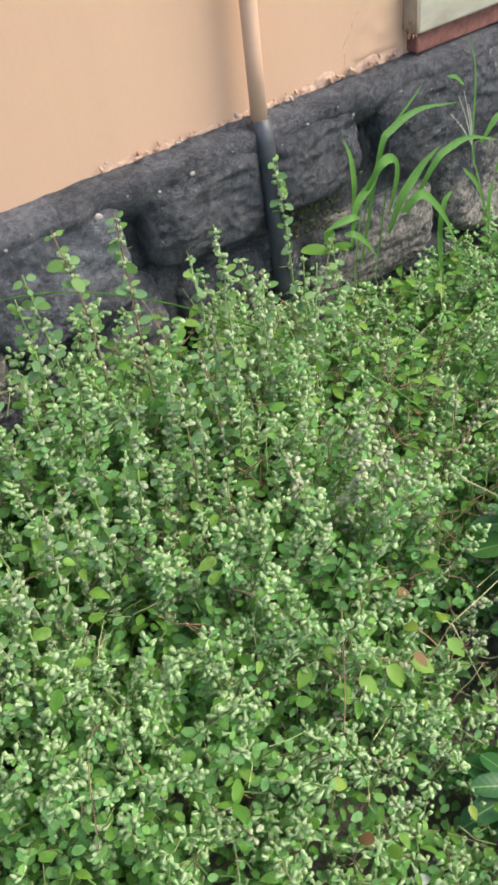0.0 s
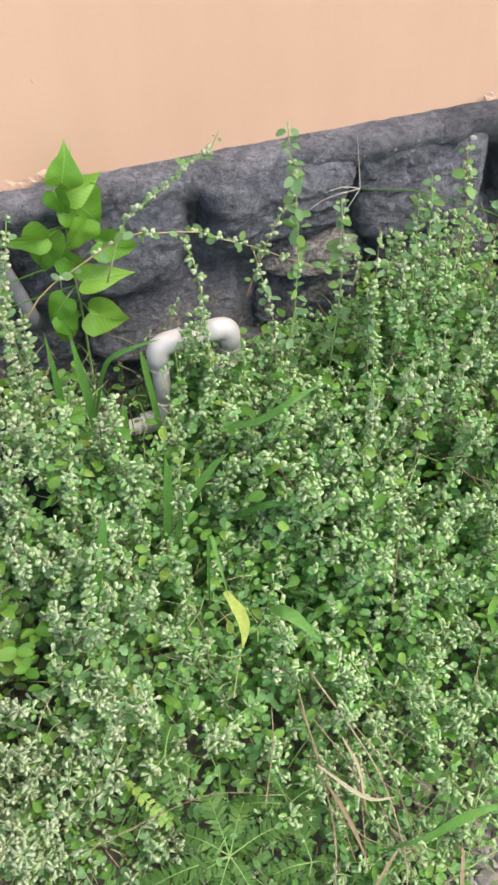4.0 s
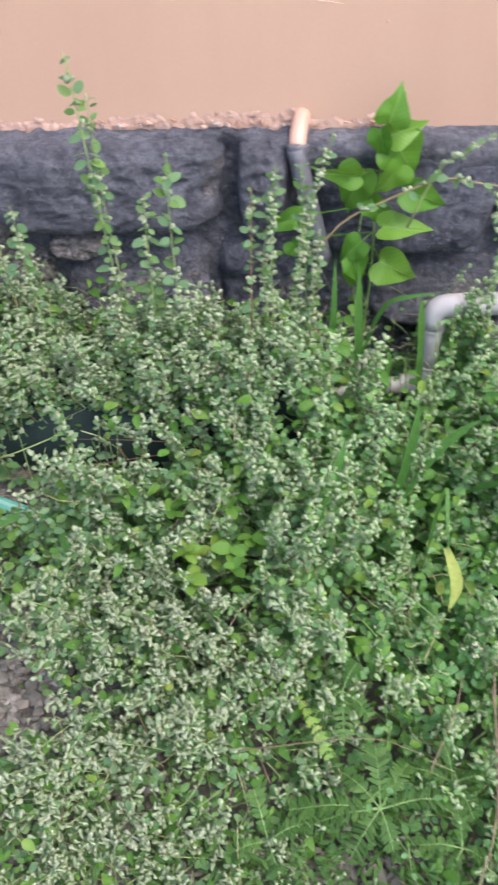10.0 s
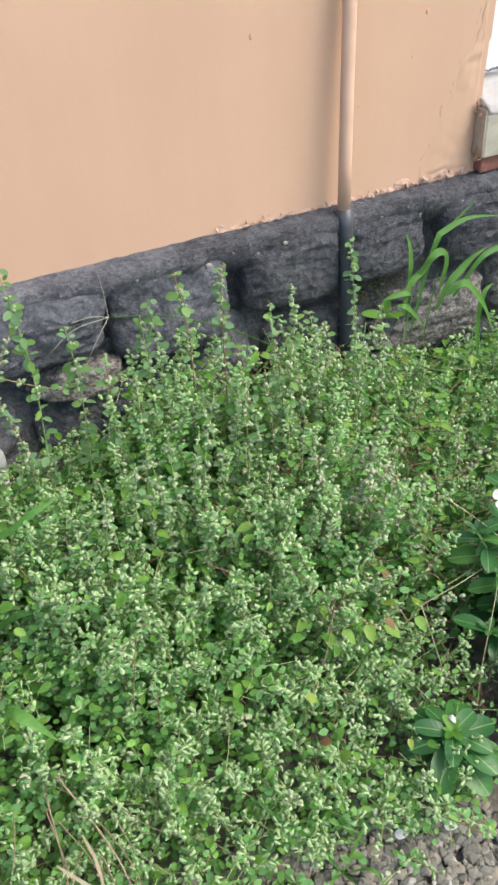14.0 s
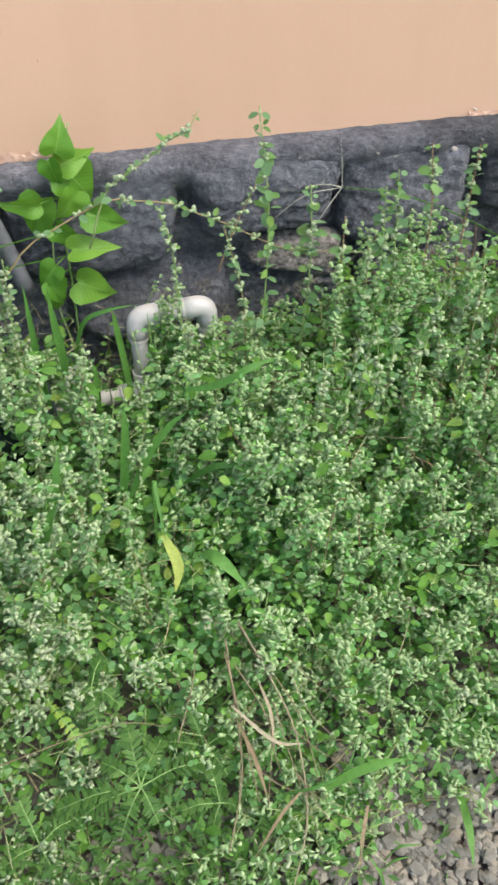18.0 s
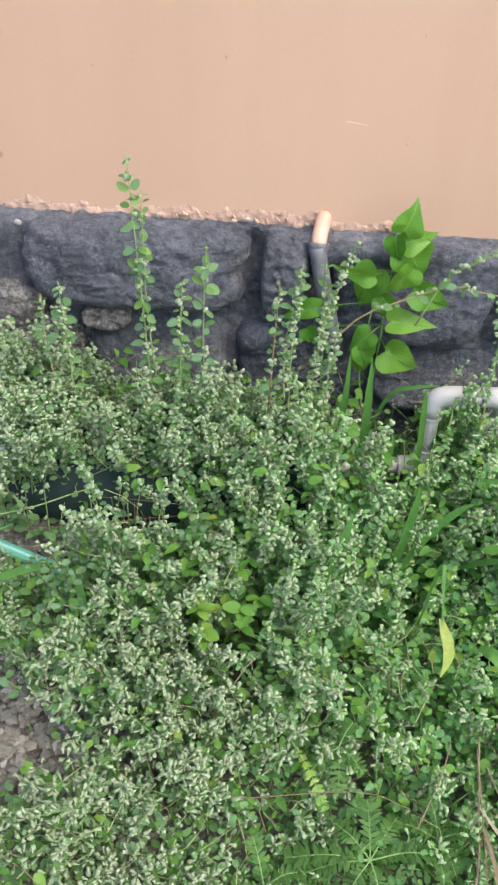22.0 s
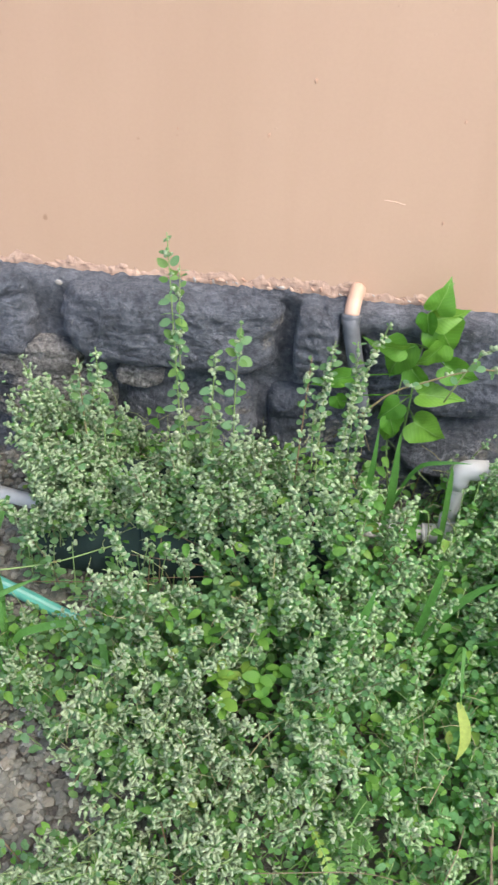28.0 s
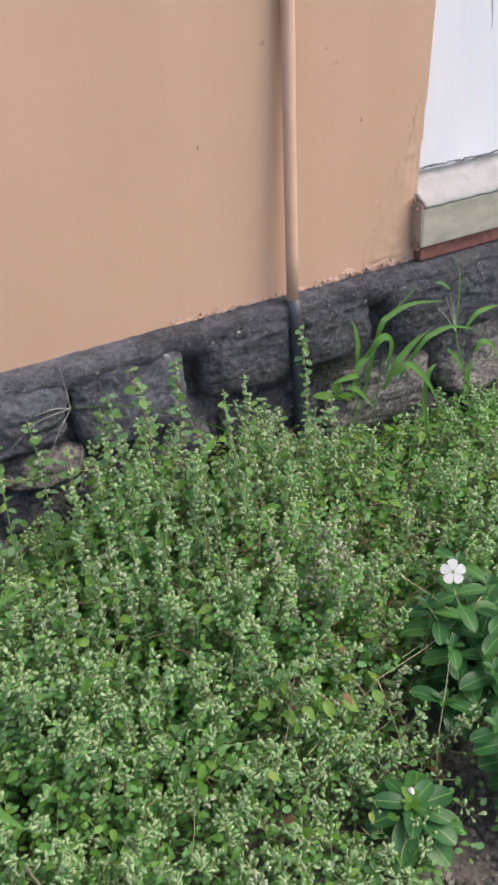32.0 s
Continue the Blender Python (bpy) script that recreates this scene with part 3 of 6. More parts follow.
def build_plinth():
    xs = np.arange(-1.7, 3.2, 0.007)
    v, f = [], []
    for i, x in enumerate(xs):
        rough = float(np.interp(x, [0.5, 0.75], [1.5, 0.4]))
        top = WALL_FOOT + 0.004 + rough * (0.007 * abs(noise.noise(Vector((x * 17, 0, 4)))) + 0.0035 * noise.noise(Vector((x * 55, 0, 9))) - 0.002)
        for j in range(26):
            z = -0.1 + (top + 0.1) * (0.995 * j / 24 if j < 25 else 1.0)
            d = 0.012 + 0.01 * noise.noise(Vector((x * 10, z * 10, 3))) + 0.006 * noise.noise(Vector((x * 32, z * 32, 5)))
            d += float(np.interp(x, [0.4, 0.8], [0.012, 0.016])) * float(np.interp(z, [0.44, 0.5], [0, 1])) + 0.008 * noise.noise(Vector((x * 24, z * 30, 8)))
            near = min(abs(x - c) for c in (-1.12, -0.78, -0.452, 0.336, 0.46, 0.782, 1.058, 1.313, 1.757, 2.115))
            if x > 0.4:
                d += 0.02 * float(np.interp(z, [0.45, 0.5], [0, 1]))
            if z < (0.515 if x < 0.4 else 0.465):
                d = 0.003 + max(0.0, d - 0.003) * min(1.0, max(0.0, near - 0.012) / 0.02)
            v.append((x, -d if j < 25 else 0.002, z))
        if i:
            o = 26 * i
            f += [(o - 26 + k, o + k, o + k + 1, o - 26 + k + 1) for k in range(25)]
    # left of x 1.2 the plinth takes the haze-brightened paint
    ob = new("plinth", mesh_from("plinth", v, f, [STONE_HAZY, STONE], index=[0 if v[q[0]][0] < 1.2 else 1 for q in f]))
    tagged(ob, "rubble stone plinth painted dark grey under the wall", "plinth", kind="structure")
    # upper course: joints along the wall, then foot and thickness of each stone
    # start and end along the wall, foot, and how much it narrows downwards
    upper = [(-1.43, -1.14, 0.36, 0.03), (-1.1, -0.8, 0.35, 0.0), (-0.76, -0.475, 0.37, 0.05), (-0.43, -0.138, 0.352, 0.03), (-0.078, 0.322, 0.368, 0.03), (0.35, 0.435, 0.37, 0.0), (0.472, 0.768, 0.33, 0.06), (0.79, 1.058, 0.372, 0.07), (1.062, 1.3, 0.33, 0.02), (1.33, 1.552, 0.362, 0.02), (1.55, 1.745, 0.37, 0.04), (1.78, 2.115, 0.35, 0.02), (2.13, 2.48, 0.33, 0.0), (2.52, 2.83, 0.34, 0.0)]
    for k, (a, b, foot, narrow) in enumerate(upper):
        top = (0.532 if a < 0.4 else 0.516) + 0.005 * math.sin(k * 2.3)
        me = stone_mesh("stone", b - a, top - foot, 0.044 + 0.006 * math.sin(k * 1.9), k + 1, STONE_HAZY if a < 1.2 else STONE, taper=narrow)
        s = part("stone", me, ob)
        s.location = ((a + b) / 2, -0.008, (top + foot) / 2)
        s.rotation_euler = (radians(rng.uniform(-4, 1)), radians(rng.uniform(-1.5, 1.5)), radians(rng.uniform(-2, 2)))
    lower = [-1.4, -1.0, -0.62, -0.26, 0.02, 0.30, 0.56, 0.87, 1.1, 1.36, 1.62, 1.93, 2.3, 2.7]
    for k, (a, b) in enumerate(zip(lower, lower[1:])):
        top, low = 0.345 + 0.03 * math.sin(k * 1.7 + 0.6), 0.16 + 0.02 * math.cos(k * 2.1)
        mat = STONE_BARE if a in (-0.26, 1.62, 1.93, 2.3) else STONE_WORN if a > 1.2 else STONE_WORN_HAZY
        me = stone_mesh("stone", b - a - 0.018, top - low, 0.026, k + 31, mat, 3.6)
        s = part("stone", me, ob, "worn stone with bare grey patches")
        s.location = ((a + b) / 2, -0.008, (top + low) / 2)
        s.rotation_euler = (radians(-6), radians(rng.uniform(-5, 5)), radians(rng.uniform(-4, 4)))
    for x, w, z, h in ((-0.155, 0.2, 0.348, 0.1), (-0.305, 0.1, 0.322, 0.05), (0.06, 0.1, 0.34, 0.05), (0.98, 0.19, 0.325, 0.07)):
        s = part("stone", stone_mesh("stone", w, h, 0.03, x * 9, STONE_BARE, 2.6, 30, 20), ob, "bare tan wedge stone")
        s.location = (x, -0.016, z)
    for k, x in enumerate(np.arange(-1.35, 2.8, 0.27)):
        me = stone_mesh("stone", 0.27, 0.17, 0.03, k + 61, STONE_WORN_HAZY if x < 1.2 else STONE_WORN, 2.8, 16, 12)
        s = part("stone", me, ob)
        s.location = (x + rng.uniform(-0.02, 0.02), -0.008, 0.095)
    tube("paint_drip", smooth_path([(2.023, -0.05, 0.514), (2.015, -0.054, 0.487), (2.005, -0.056, 0.445)], 8), 0.0022, CHIP, ob, "thin white paint drip", 6, 0.5)
    for k in range(130):
        bm = bmesh.new()
        bmesh.ops.create_icosphere(bm, subdivisions=2, radius=rng.uniform(0.0015, 0.0045), matrix=pose(1.645 + rng.normal(0, 0.035), -0.036 + rng.normal(0, 0.004), 0.36 + rng.normal(0, 0.02)) @ Matrix.Diagonal((1.3, 0.6, 0.8, 1)))
        for vert in bm.verts:
            vert.co += vert.normal * 0.0016 * noise.noise(vert.co * 420)
        part("moss", bm, ob, "mossy cushion on the stone", MOSS)
    for x, z, r in ((-0.078, 0.53, 0.007), (1.26, 0.505, 0.007), (1.418, 0.512, 0.005), (1.98, 0.49, 0.005), (1.12, 0.512, 0.003), (1.16, 0.52, 0.002), (1.205, 0.508, 0.0025), (1.31, 0.518, 0.002), (1.36, 0.505, 0.003), (1.49, 0.52, 0.002), (1.63, 0.515, 0.003), (1.69, 0.522, 0.002), (1.72, 0.5, 0.003), (0.98, 0.518, 0.002), (0.9, 0.513, 0.0025), (1.82, 0.505, 0.003)):
        bm = bmesh.new()
        bmesh.ops.create_icosphere(bm, subdivisions=2, radius=r, matrix=pose(x, -0.052 if x > 0.5 else -0.045, z, 0, 20, 0) @ Matrix.Diagonal((1, 0.3, 0.8, 1)))
        part("paint_fleck", bm, ob, "pale paint fleck on the stone", CHIP)
    return ob


plinth = build_plinth()


def build_window():
    w = thing("window_1", "white painted window recess with a pale stone sill", "window", kind="structure")
    bm = bmesh.new()
    box(bm, WIN_X + 0.001, 3.398, 0.035, 0.06, 0.70, 2.198)
    box(bm, WIN_X + 0.001, 3.398, 0.03, 0.06, 0.66, 0.6999)
    part("panel", bm, w, "white painted board with grey streaks", WHITE_PAINT)
    bm = bmesh.new()
    box(bm, WIN_X - 0.006, 3.39, -0.034, 0.09, 0.575, 0.662, 0.004)
    part("sill", bm, w, "pale greenish stone sill front", SILL)
    bm = bmesh.new()
    rows = [(-0.035, 0.6635), (-0.036, 0.669), (-0.031, 0.674), (-0.014, 0.681), (0.008, 0.69), (0.026, 0.702), (0.034, 0.719)]
    xs = np.linspace(WIN_X - 0.004, 3.38, 150)
    grid = [[bm.verts.new((x, y + 0.0025 * noise.noise(Vector((x * 40, z * 90, 2))), z + 0.0025 * noise.noise(Vector((x * 28, z * 50, 6))))) for y, z in rows] for x in xs]
    for a, b in zip(grid, grid[1:]):
        for k in range(len(rows) - 1):
            bm.faces.new((a[k], b[k], b[k + 1], a[k + 1]))
    bmesh.ops.solidify(bm, geom=bm.faces[:], thickness=0.012)
    part("moulding", bm, w, "grimy white plaster moulding", GRIMY)
    for x, l in ((1.89, 0.03), (1.915, 0.026), (1.932, 0.03), (1.962, 0.05), (2.0, 0.03), (2.02, 0.04), (2.058, 0.06), (2.1, 0.05)):
        seam = smooth_path([(x + l * u, 0.0335, 0.7255 - 0.012 * (x - 1.9) + rng.normal(0, 0.0015)) for u in np.linspace(0, 1, 6)], 14)
        tube("seam_crack", seam, rng.uniform(0.0014, 0.0026), GREY_PAINT, w, "dark grimy crack along the moulding", 5, 0.4)
    bm = bmesh.new()
    box(bm, WIN_X + 0.0, 3.35, -0.024, 0.02, 0.54, 0.573, 0.004)
    part("brick_course", bm, w, "exposed red brick edge under the sill", BRICK_RED)
    bm = bmesh.new()
    box(bm, WIN_X - 0.0095, WIN_X - 0.0062, -0.0335, 0.0, 0.577, 0.672, 0.001)
    bmesh.ops.subdivide_edges(bm, edges=bm.edges[:], cuts=5, use_grid_fill=True)
    for vert in bm.verts:
        vert.co.x += 0.0022 * noise.noise(vert.co * 90)
    part("sill_end", bm, w, "brown-stained plaster end of the sill", GRIMY_END)
    for _ in range(14):
        bm = bmesh.new()
        bmesh.ops.create_icosphere(bm, subdivisions=1, radius=rng.uniform(0.0015, 0.0045), matrix=pose(WIN_X - 0.01 + rng.normal(0, 0.003), -0.012 + rng.normal(0, 0.008), rng.choice((0.578, 0.582, 0.668, 0.672)) + rng.normal(0, 0.006)) @ Matrix.Diagonal((0.8, 1, 1.5, 1)))
        part("grime_lump", bm, w, "dark grimy crumb", CRACK)
    for x, z in ((2.06, 1.03),):
        tube("scratch", smooth_path([(x, 0.0345, z), (x + 0.006, 0.0345, z - 0.03), (x + 0.005, 0.0345, z - 0.055)], 6), 0.0008, GREY_PAINT, w, "grey scratch", 5, 0.4)


build_window()


# ---- pipes, hose and drum ----
def build_conduit():
    c = thing("conduit_pipe", "upright pipe painted peach above and black below, fixed to the wall", "pipe", (1.549, -0.03, 0.1))
    z = np.linspace(0.535, 3.15, 24)
    off = np.interp(z, [0.53, 0.75, 1.1, 3.2], [-0.012, -0.004, 0.014, 0.016])
    top = np.stack([0.0005 - 0.0015 * np.sin(z * 5) + np.interp(z, [0.53, 0.8, 1.1, 3.2], [0.0, 0.006, 0.019, 0.022]), off, z - 0.1], -1)
    tube("pipe_upper", top, 0.0125, PEACH_CONDUIT, c, "peach painted upper pipe", 16)
    z = np.linspace(0.03, 0.548, 16)
    low = np.stack([0.012 * (0.55 - z), np.interp(z, [0.0, 0.45, 0.55], [-0.034, -0.026, -0.016]), z - 0.1], -1)
    tube("pipe_lower", low, 0.0148, BLACK_PAINT, c, "black painted lower pipe", 16)
    for zc in (1.3, 2.2):
        bm = bmesh.new()
        box(bm, -0.0155, -0.0105, -0.002, 0.03, zc - 0.108, zc - 0.099, 0.0015)
        part("clip", bm, c, "small rusty pipe clip", CRACK)


build_conduit()


def build_stub():
    s = thing("pipe_stub", "short peach pipe stub joined to a grey painted pipe", "pipe", (0.45, -0.03, 0.55))
    tube("stub", smooth_path([(0.002, 0.03, 0.006), (0, 0.012, 0.004), (-0.003, -0.01, -0.008), (-0.004, -0.02, -0.02)], 12), 0.0135, PEACH_PIPE, s, "peach painted stub", 14)
    tube("collar", smooth_path([(-0.004, -0.02, -0.016), (-0.004, -0.026, -0.034)], 4), 0.0175, GREY_PAINT, s, "grey painted collar", 14, 0.9)
    tube("grey_pipe", smooth_path([(-0.006, -0.026, -0.02), (0.008, -0.032, -0.08), (0.026, -0.036, -0.15), (0.042, -0.04, -0.22)], 12), 0.0145, GREY_PAINT, s, "grey painted pipe", 14)


build_stub()


def pvc_run(label, corners, at, sockets=()):
    """White pipe through the given corners, with a fitting at every bend."""
    run = thing("pvc_pipe", label, "pipe", at, "white pipes")
    p = [Vector(c) - Vector(at) for c in corners]
    for i in range(len(p) - 1):
        way = (p[i + 1] - p[i]).normalized()
        back = min(0.036, (p[i + 1] - p[i]).length * 0.4)
        a, b = p[i] + way * (back if i else 0), p[i + 1] - way * (back if i < len(p) - 2 else 0)
        tube("pipe", np.linspace(a, b, 4), 0.0145, PVC, run, "", 18)
    for i in range(1, len(p) - 1):
        a, b = (p[i - 1] - p[i]).normalized(), (p[i + 1] - p[i]).normalized()
        r = min(0.042, (p[i - 1] - p[i]).length * 0.45, (p[i + 1] - p[i]).length * 0.45)
        s = r * 0.5
        arc = [p[i] + a * s * (1 - u) ** 2 + b * s * u**2 for u in np.linspace(0, 1, 11)]
        tube("elbow", [p[i] + a * r] + arc + [p[i] + b * r], 0.0182, PVC, run, "white elbow fitting", 20)
        for e in (a, b):
            tube("collar", [p[i] + e * r * 1.05, p[i] + e * (r * 0.93)], 0.0187, PVC, run, "raised collar of the fitting", 20)
    for c, d in sockets:
        c = Vector(c) - Vector(at)
        tube("socket", [c - Vector(d) * 0.022, c, c + Vector(d) * 0.022], 0.0186, PVC, run, "white socket", 18)


pvc_run("white plastic pipe rising from gravel and looping back down", [(-0.366, -0.185, 0.03), (-0.347, -0.178, 0.368), (-0.217, -0.198, 0.332), (-0.235, -0.202, 0.148), (-0.03, -0.212, 0.122)], (-0.366, -0.185, 0.05))
pvc_run("white plastic pipe loop half hidden in the weeds", [(0.44, -0.2, 0.158), (0.67, -0.19, 0.172), (0.668, -0.19, 0.334), (0.79, -0.185, 0.338), (0.785, -0.185, 0.06)], (0.684, -0.19, 0.07), [((0.66, -0.191, 0.171), (1, 0, 0.05))])


def build_hose():
    h = thing("garden_hose", "turquoise plastic garden hose with a painted highlight lying on gravel", "hose", (-0.25, -0.33, 0.05))
    pts = [(-1.1, -0.09, 0.11), (-0.7, -0.15, 0.095), (-0.477, -0.232, 0.082), (-0.248, -0.322, 0.07), (-0.094, -0.372, 0.058), (0.047, -0.416, 0.05), (0.2, -0.44, 0.045)]
    path = smooth_path([tuple(np.subtract(p, (-0.25, -0.33, 0.05))) for p in pts], 50)
    tube("tube", path, 0.0122, HOSE, h, "turquoise tube", 14)
    # the highlight on the hose is shaped as a thin paler tube
    tube("highlight", path + (0.0014, -0.0035, 0.0102), 0.0036, HOSE_HIGHLIGHT, h, "highlight along the hose, made as a paler strip", 6)


build_hose()


def build_drum():
    d = thing("plastic_drum", "dark green plastic drum lying under the weeds", "drum", (0.22, -0.235, 0.05))
    bm = bmesh.new()
    prof = [(-0.29, 0.0), (-0.29, 0.105), (-0.284, 0.118), (-0.27, 0.122), (-0.2, 0.124), (-0.195, 0.128), (-0.18, 0.128), (-0.175, 0.124), (0.16, 0.124), (0.165, 0.128), (0.18, 0.128), (0.185, 0.124), (0.27, 0.122), (0.284, 0.116), (0.29, 0.1), (0.29, 0.0)]
    rings = [[bm.verts.new((x, 0.8 * r * math.cos(a), 0.1 + r * math.sin(a))) for a in np.linspace(0, 2 * math.pi, 36, endpoint=False)] for x, r in prof[1:-1]]
    for r0, r1 in zip(rings, rings[1:]):
        for j in range(36):
            bm.faces.new((r0[j], r0[(j + 1) % 36], r1[(j + 1) % 36], r1[j]))
    bm.faces.new(rings[0])
    bm.faces.new(rings[-1])
    bmesh.ops.recalc_face_normals(bm, faces=bm.faces)
    part("body", bm, d, "dark dusty plastic body", DARK_PLASTIC)
    for x in (-0.09, 0.09):
        ring = [(x, 0.8 * 0.125 * math.cos(a), 0.1 + 0.125 * math.sin(a)) for a in np.linspace(0, 2 * math.pi, 33)]
        tube("hoop", ring, 0.005, DARK_PLASTIC, d, "raised hoop round the drum", 8)


build_drum()


# ---- gravel ----
def build_gravel():
    bm = bmesh.new()
    bmesh.ops.create_icosphere(bm, subdivisions=1, radius=0.5)
    tv = np.array([v.co[:] for v in bm.verts])
    tf = np.array([[v.index for v in f.verts] for f in bm.faces])
    bm.free()
    zones = [(-0.55, 0.28, -1.2, -0.03, 8600), (-1.3, -0.55, -1.5, -0.03, 1300), (0.32, 0.95, -1.25, -0.9, 1600), (0.85, 1.3, -1.25, -0.84, 2500)]
    P = np.vstack([np.column_stack([rng.uniform(a, b, n), rng.uniform(c, d, n)]) for a, b, c, d, n in zones])
    P = np.vstack([P, P[rng.permutation(len(P))[: len(P) // 2]] + rng.normal(0, 0.01, (len(P) // 2, 2))])
    n = len(P)
    size = np.clip(rng.lognormal(math.log(0.0165), 0.26, n), 0.01, 0.034)
    Z = ground_height(P[:, 0], P[:, 1]) + rng.uniform(-0.001, 0.009, n)
    ax = rng.normal(0, 1, (n, 3))
    turns = turns_from(ax, rng.normal(0, 1, (n, 3)))
    v = tv[None] * rng.uniform(0.72, 1.18, (n, len(tv), 1)) * rng.uniform(0.65, 1.2, (n, 1, 3))
    v = np.einsum("nij,nkj->nki", turns, v) * size[:, None, None]
    v[:, :, 2] *= 0.62
    v += np.column_stack([P, Z])[:, None]
    f = tf[None] + (np.arange(n) * len(tv))[:, None, None]
    ob = new("gravel", mesh_from("gravel", v.reshape(-1, 3), f.reshape(-1, 3), GRAVEL, smooth=False))
    tagged(ob, "grey and tan crushed stone gravel on the ground", "gravel", kind="stuff")


build_gravel()


# ---- weeds ----
PROFILE_Y = [-1.08, -1.0, -0.95, -0.81, -0.66, -0.47, -0.28, -0.12, -0.05]
PROFILE_Z = [0.02, 0.055, 0.09, 0.15, 0.25, 0.36, 0.39, 0.33, 0.24]


def weed_top(x, y):
    """Height of the weeds above the datum."""
    z = np.interp(y, PROFILE_Y, PROFILE_Z)
    left = np.interp(x, [-0.35, -0.1, 0.1, 0.5], [0.5, 0.72, 0.85, 1.0])
    back_left = np.interp(x, [-0.2, -0.1, 0.02, 0.5], [0.6, 1.0, 1.1, 1.0])
    k = np.clip((np.asarray(y) + 0.36) / 0.1, 0, 1)
    right = np.interp(x, [1.35, 1.7, 2.2], [1.0, 0.74, 0.6])
    dip = 1 - 0.28 * np.exp(-(((np.asarray(x) - 0.62) / 0.13) ** 2) - ((np.asarray(y) + 0.5) / 0.11) ** 2)
    low = 1 - 0.45 * np.exp(-(((np.asarray(x) - 0.53) / 0.16) ** 2) - ((np.asarray(y) + 0.94) / 0.11) ** 2)
    edge = 1 - 0.45 * np.clip((0.1 - np.asarray(x)) / 0.08, 0, 1) * ((np.asarray(y) < -0.39) & (np.asarray(y) > -0.64))
    tall = 1 + k * (np.interp(x, [0.98, 1.1, 1.38, 1.48], [0.0, 0.2, 0.2, 0.0]) - np.interp(x, [0.7, 0.78, 0.95, 1.02], [0.0, 0.12, 0.12, 0.0]))
    return z * (left * (1 - k) + back_left * k) * right * dip * low * edge * tall


def weed_cover(x, y):
    """How densely the weeds stand, 0 to 1."""
    edge = np.interp(y, [-1.1, -0.97, -0.83, -0.68, -0.6, -0.55, -0.5, -0.4, -0.34, -0.3, -0.1, 0], [-0.03, -0.09, 0.02, 0.12, -0.1, -0.26, -0.3, -0.1, -0.1, -0.11, -0.10, -0.08])
    wob = 0.03 * np.sin(np.asarray(y) * 47) + 0.02 * np.sin(np.asarray(y) * 23 + 1)
    c = np.clip((x - edge - wob) / 0.1, 0, 1)
    front = np.interp(x, [0.0, 0.2, 0.5, 0.8, 0.95, 1.15, 1.25, 1.6], [-1.02, -1.1, -1.12, -1.06, -0.98, -0.96, -1.02, -0.97])
    c *= np.clip((y - front) / 0.1, 0, 1) ** 1.4
    hole = ((x - 0.1) / 0.185) ** 2 + ((y + 0.345) / 0.055) ** 2
    c *= np.where(hole < 1, 0.55, 1.0)
    nook = ((x - 0.6) / 0.068) ** 2 + ((y + 0.22) / 0.085) ** 2
    c *= np.where(nook < 1, 0.12, 1.0)
    bare = ((x - 1.42) / 0.17) ** 2 + ((y + 0.83) / 0.2) ** 2
    c *= np.where(bare < 1, 0.5, 1.0)
    hollow = ((x - 0.34) / 0.075) ** 2 + ((y + 0.56) / 0.06) ** 2
    c *= np.where(hollow < 1, 0.42, 1.0)
    litter = ((x - 1.405) / 0.06) ** 2 + ((y + 0.83) / 0.15) ** 2
    c *= np.where(litter < 1, 0.25, 1.0)
    soil = ((x - 0.562) / 0.052) ** 2 + ((y + 0.955) / 0.06) ** 2
    c *= np.where(soil < 1, 0.06, 1.0)
    hose = -0.322 - 0.33 * (np.asarray(x) + 0.248)
    c *= np.where((x < 0.06) & (y > hose - 0.05) & (y < hose + 0.03), 0.08, 1.0)
    c *= np.where((x < 0.1) & (y > -0.62) & (y < -0.38), 0.85, 1.0)
    c *= np.where(y > -0.07, 0.45, 1.0)
    return c


def weed_stems(n):
    x, y = rng.uniform(-0.4, 2.6, n), rng.uniform(-1.1, -0.03, n)
    keep = rng.uniform(0, 1, n) < weed_cover(x, y) * np.where(x > 2.0, 0.6, 1.0)
    return x[keep], y[keep]


def open_gap(p):
    """Leaves out most of what would hang across the gap in front of the drum and round the pipe elbow."""
    a = (np.abs(p[:, 0] - 0.085) < 0.16 + 0.03 * np.sin(p[:, 2] * 90)) & (p[:, 1] < -0.26) & (p[:, 1] > -0.46) & (p[:, 2] > 0.1 - 0.45 * (p[:, 1] + 0.36)) & (p[:, 2] < 0.235 - 0.45 * (p[:, 1] + 0.36))
    b = (np.abs(p[:, 0] - 0.6) < 0.062) & (p[:, 1] > -0.29) & (p[:, 2] > 0.15)
    c = (p[:, 0] < -0.12) & (p[:, 1] > -0.29)
    d = (np.abs(p[:, 0] - 0.675) < 0.03) & (p[:, 1] > -0.34) & (p[:, 2] > 0.265)
    return ~(a | b | c | d) | (rng.uniform(0, 1, len(p)) < 0.15)


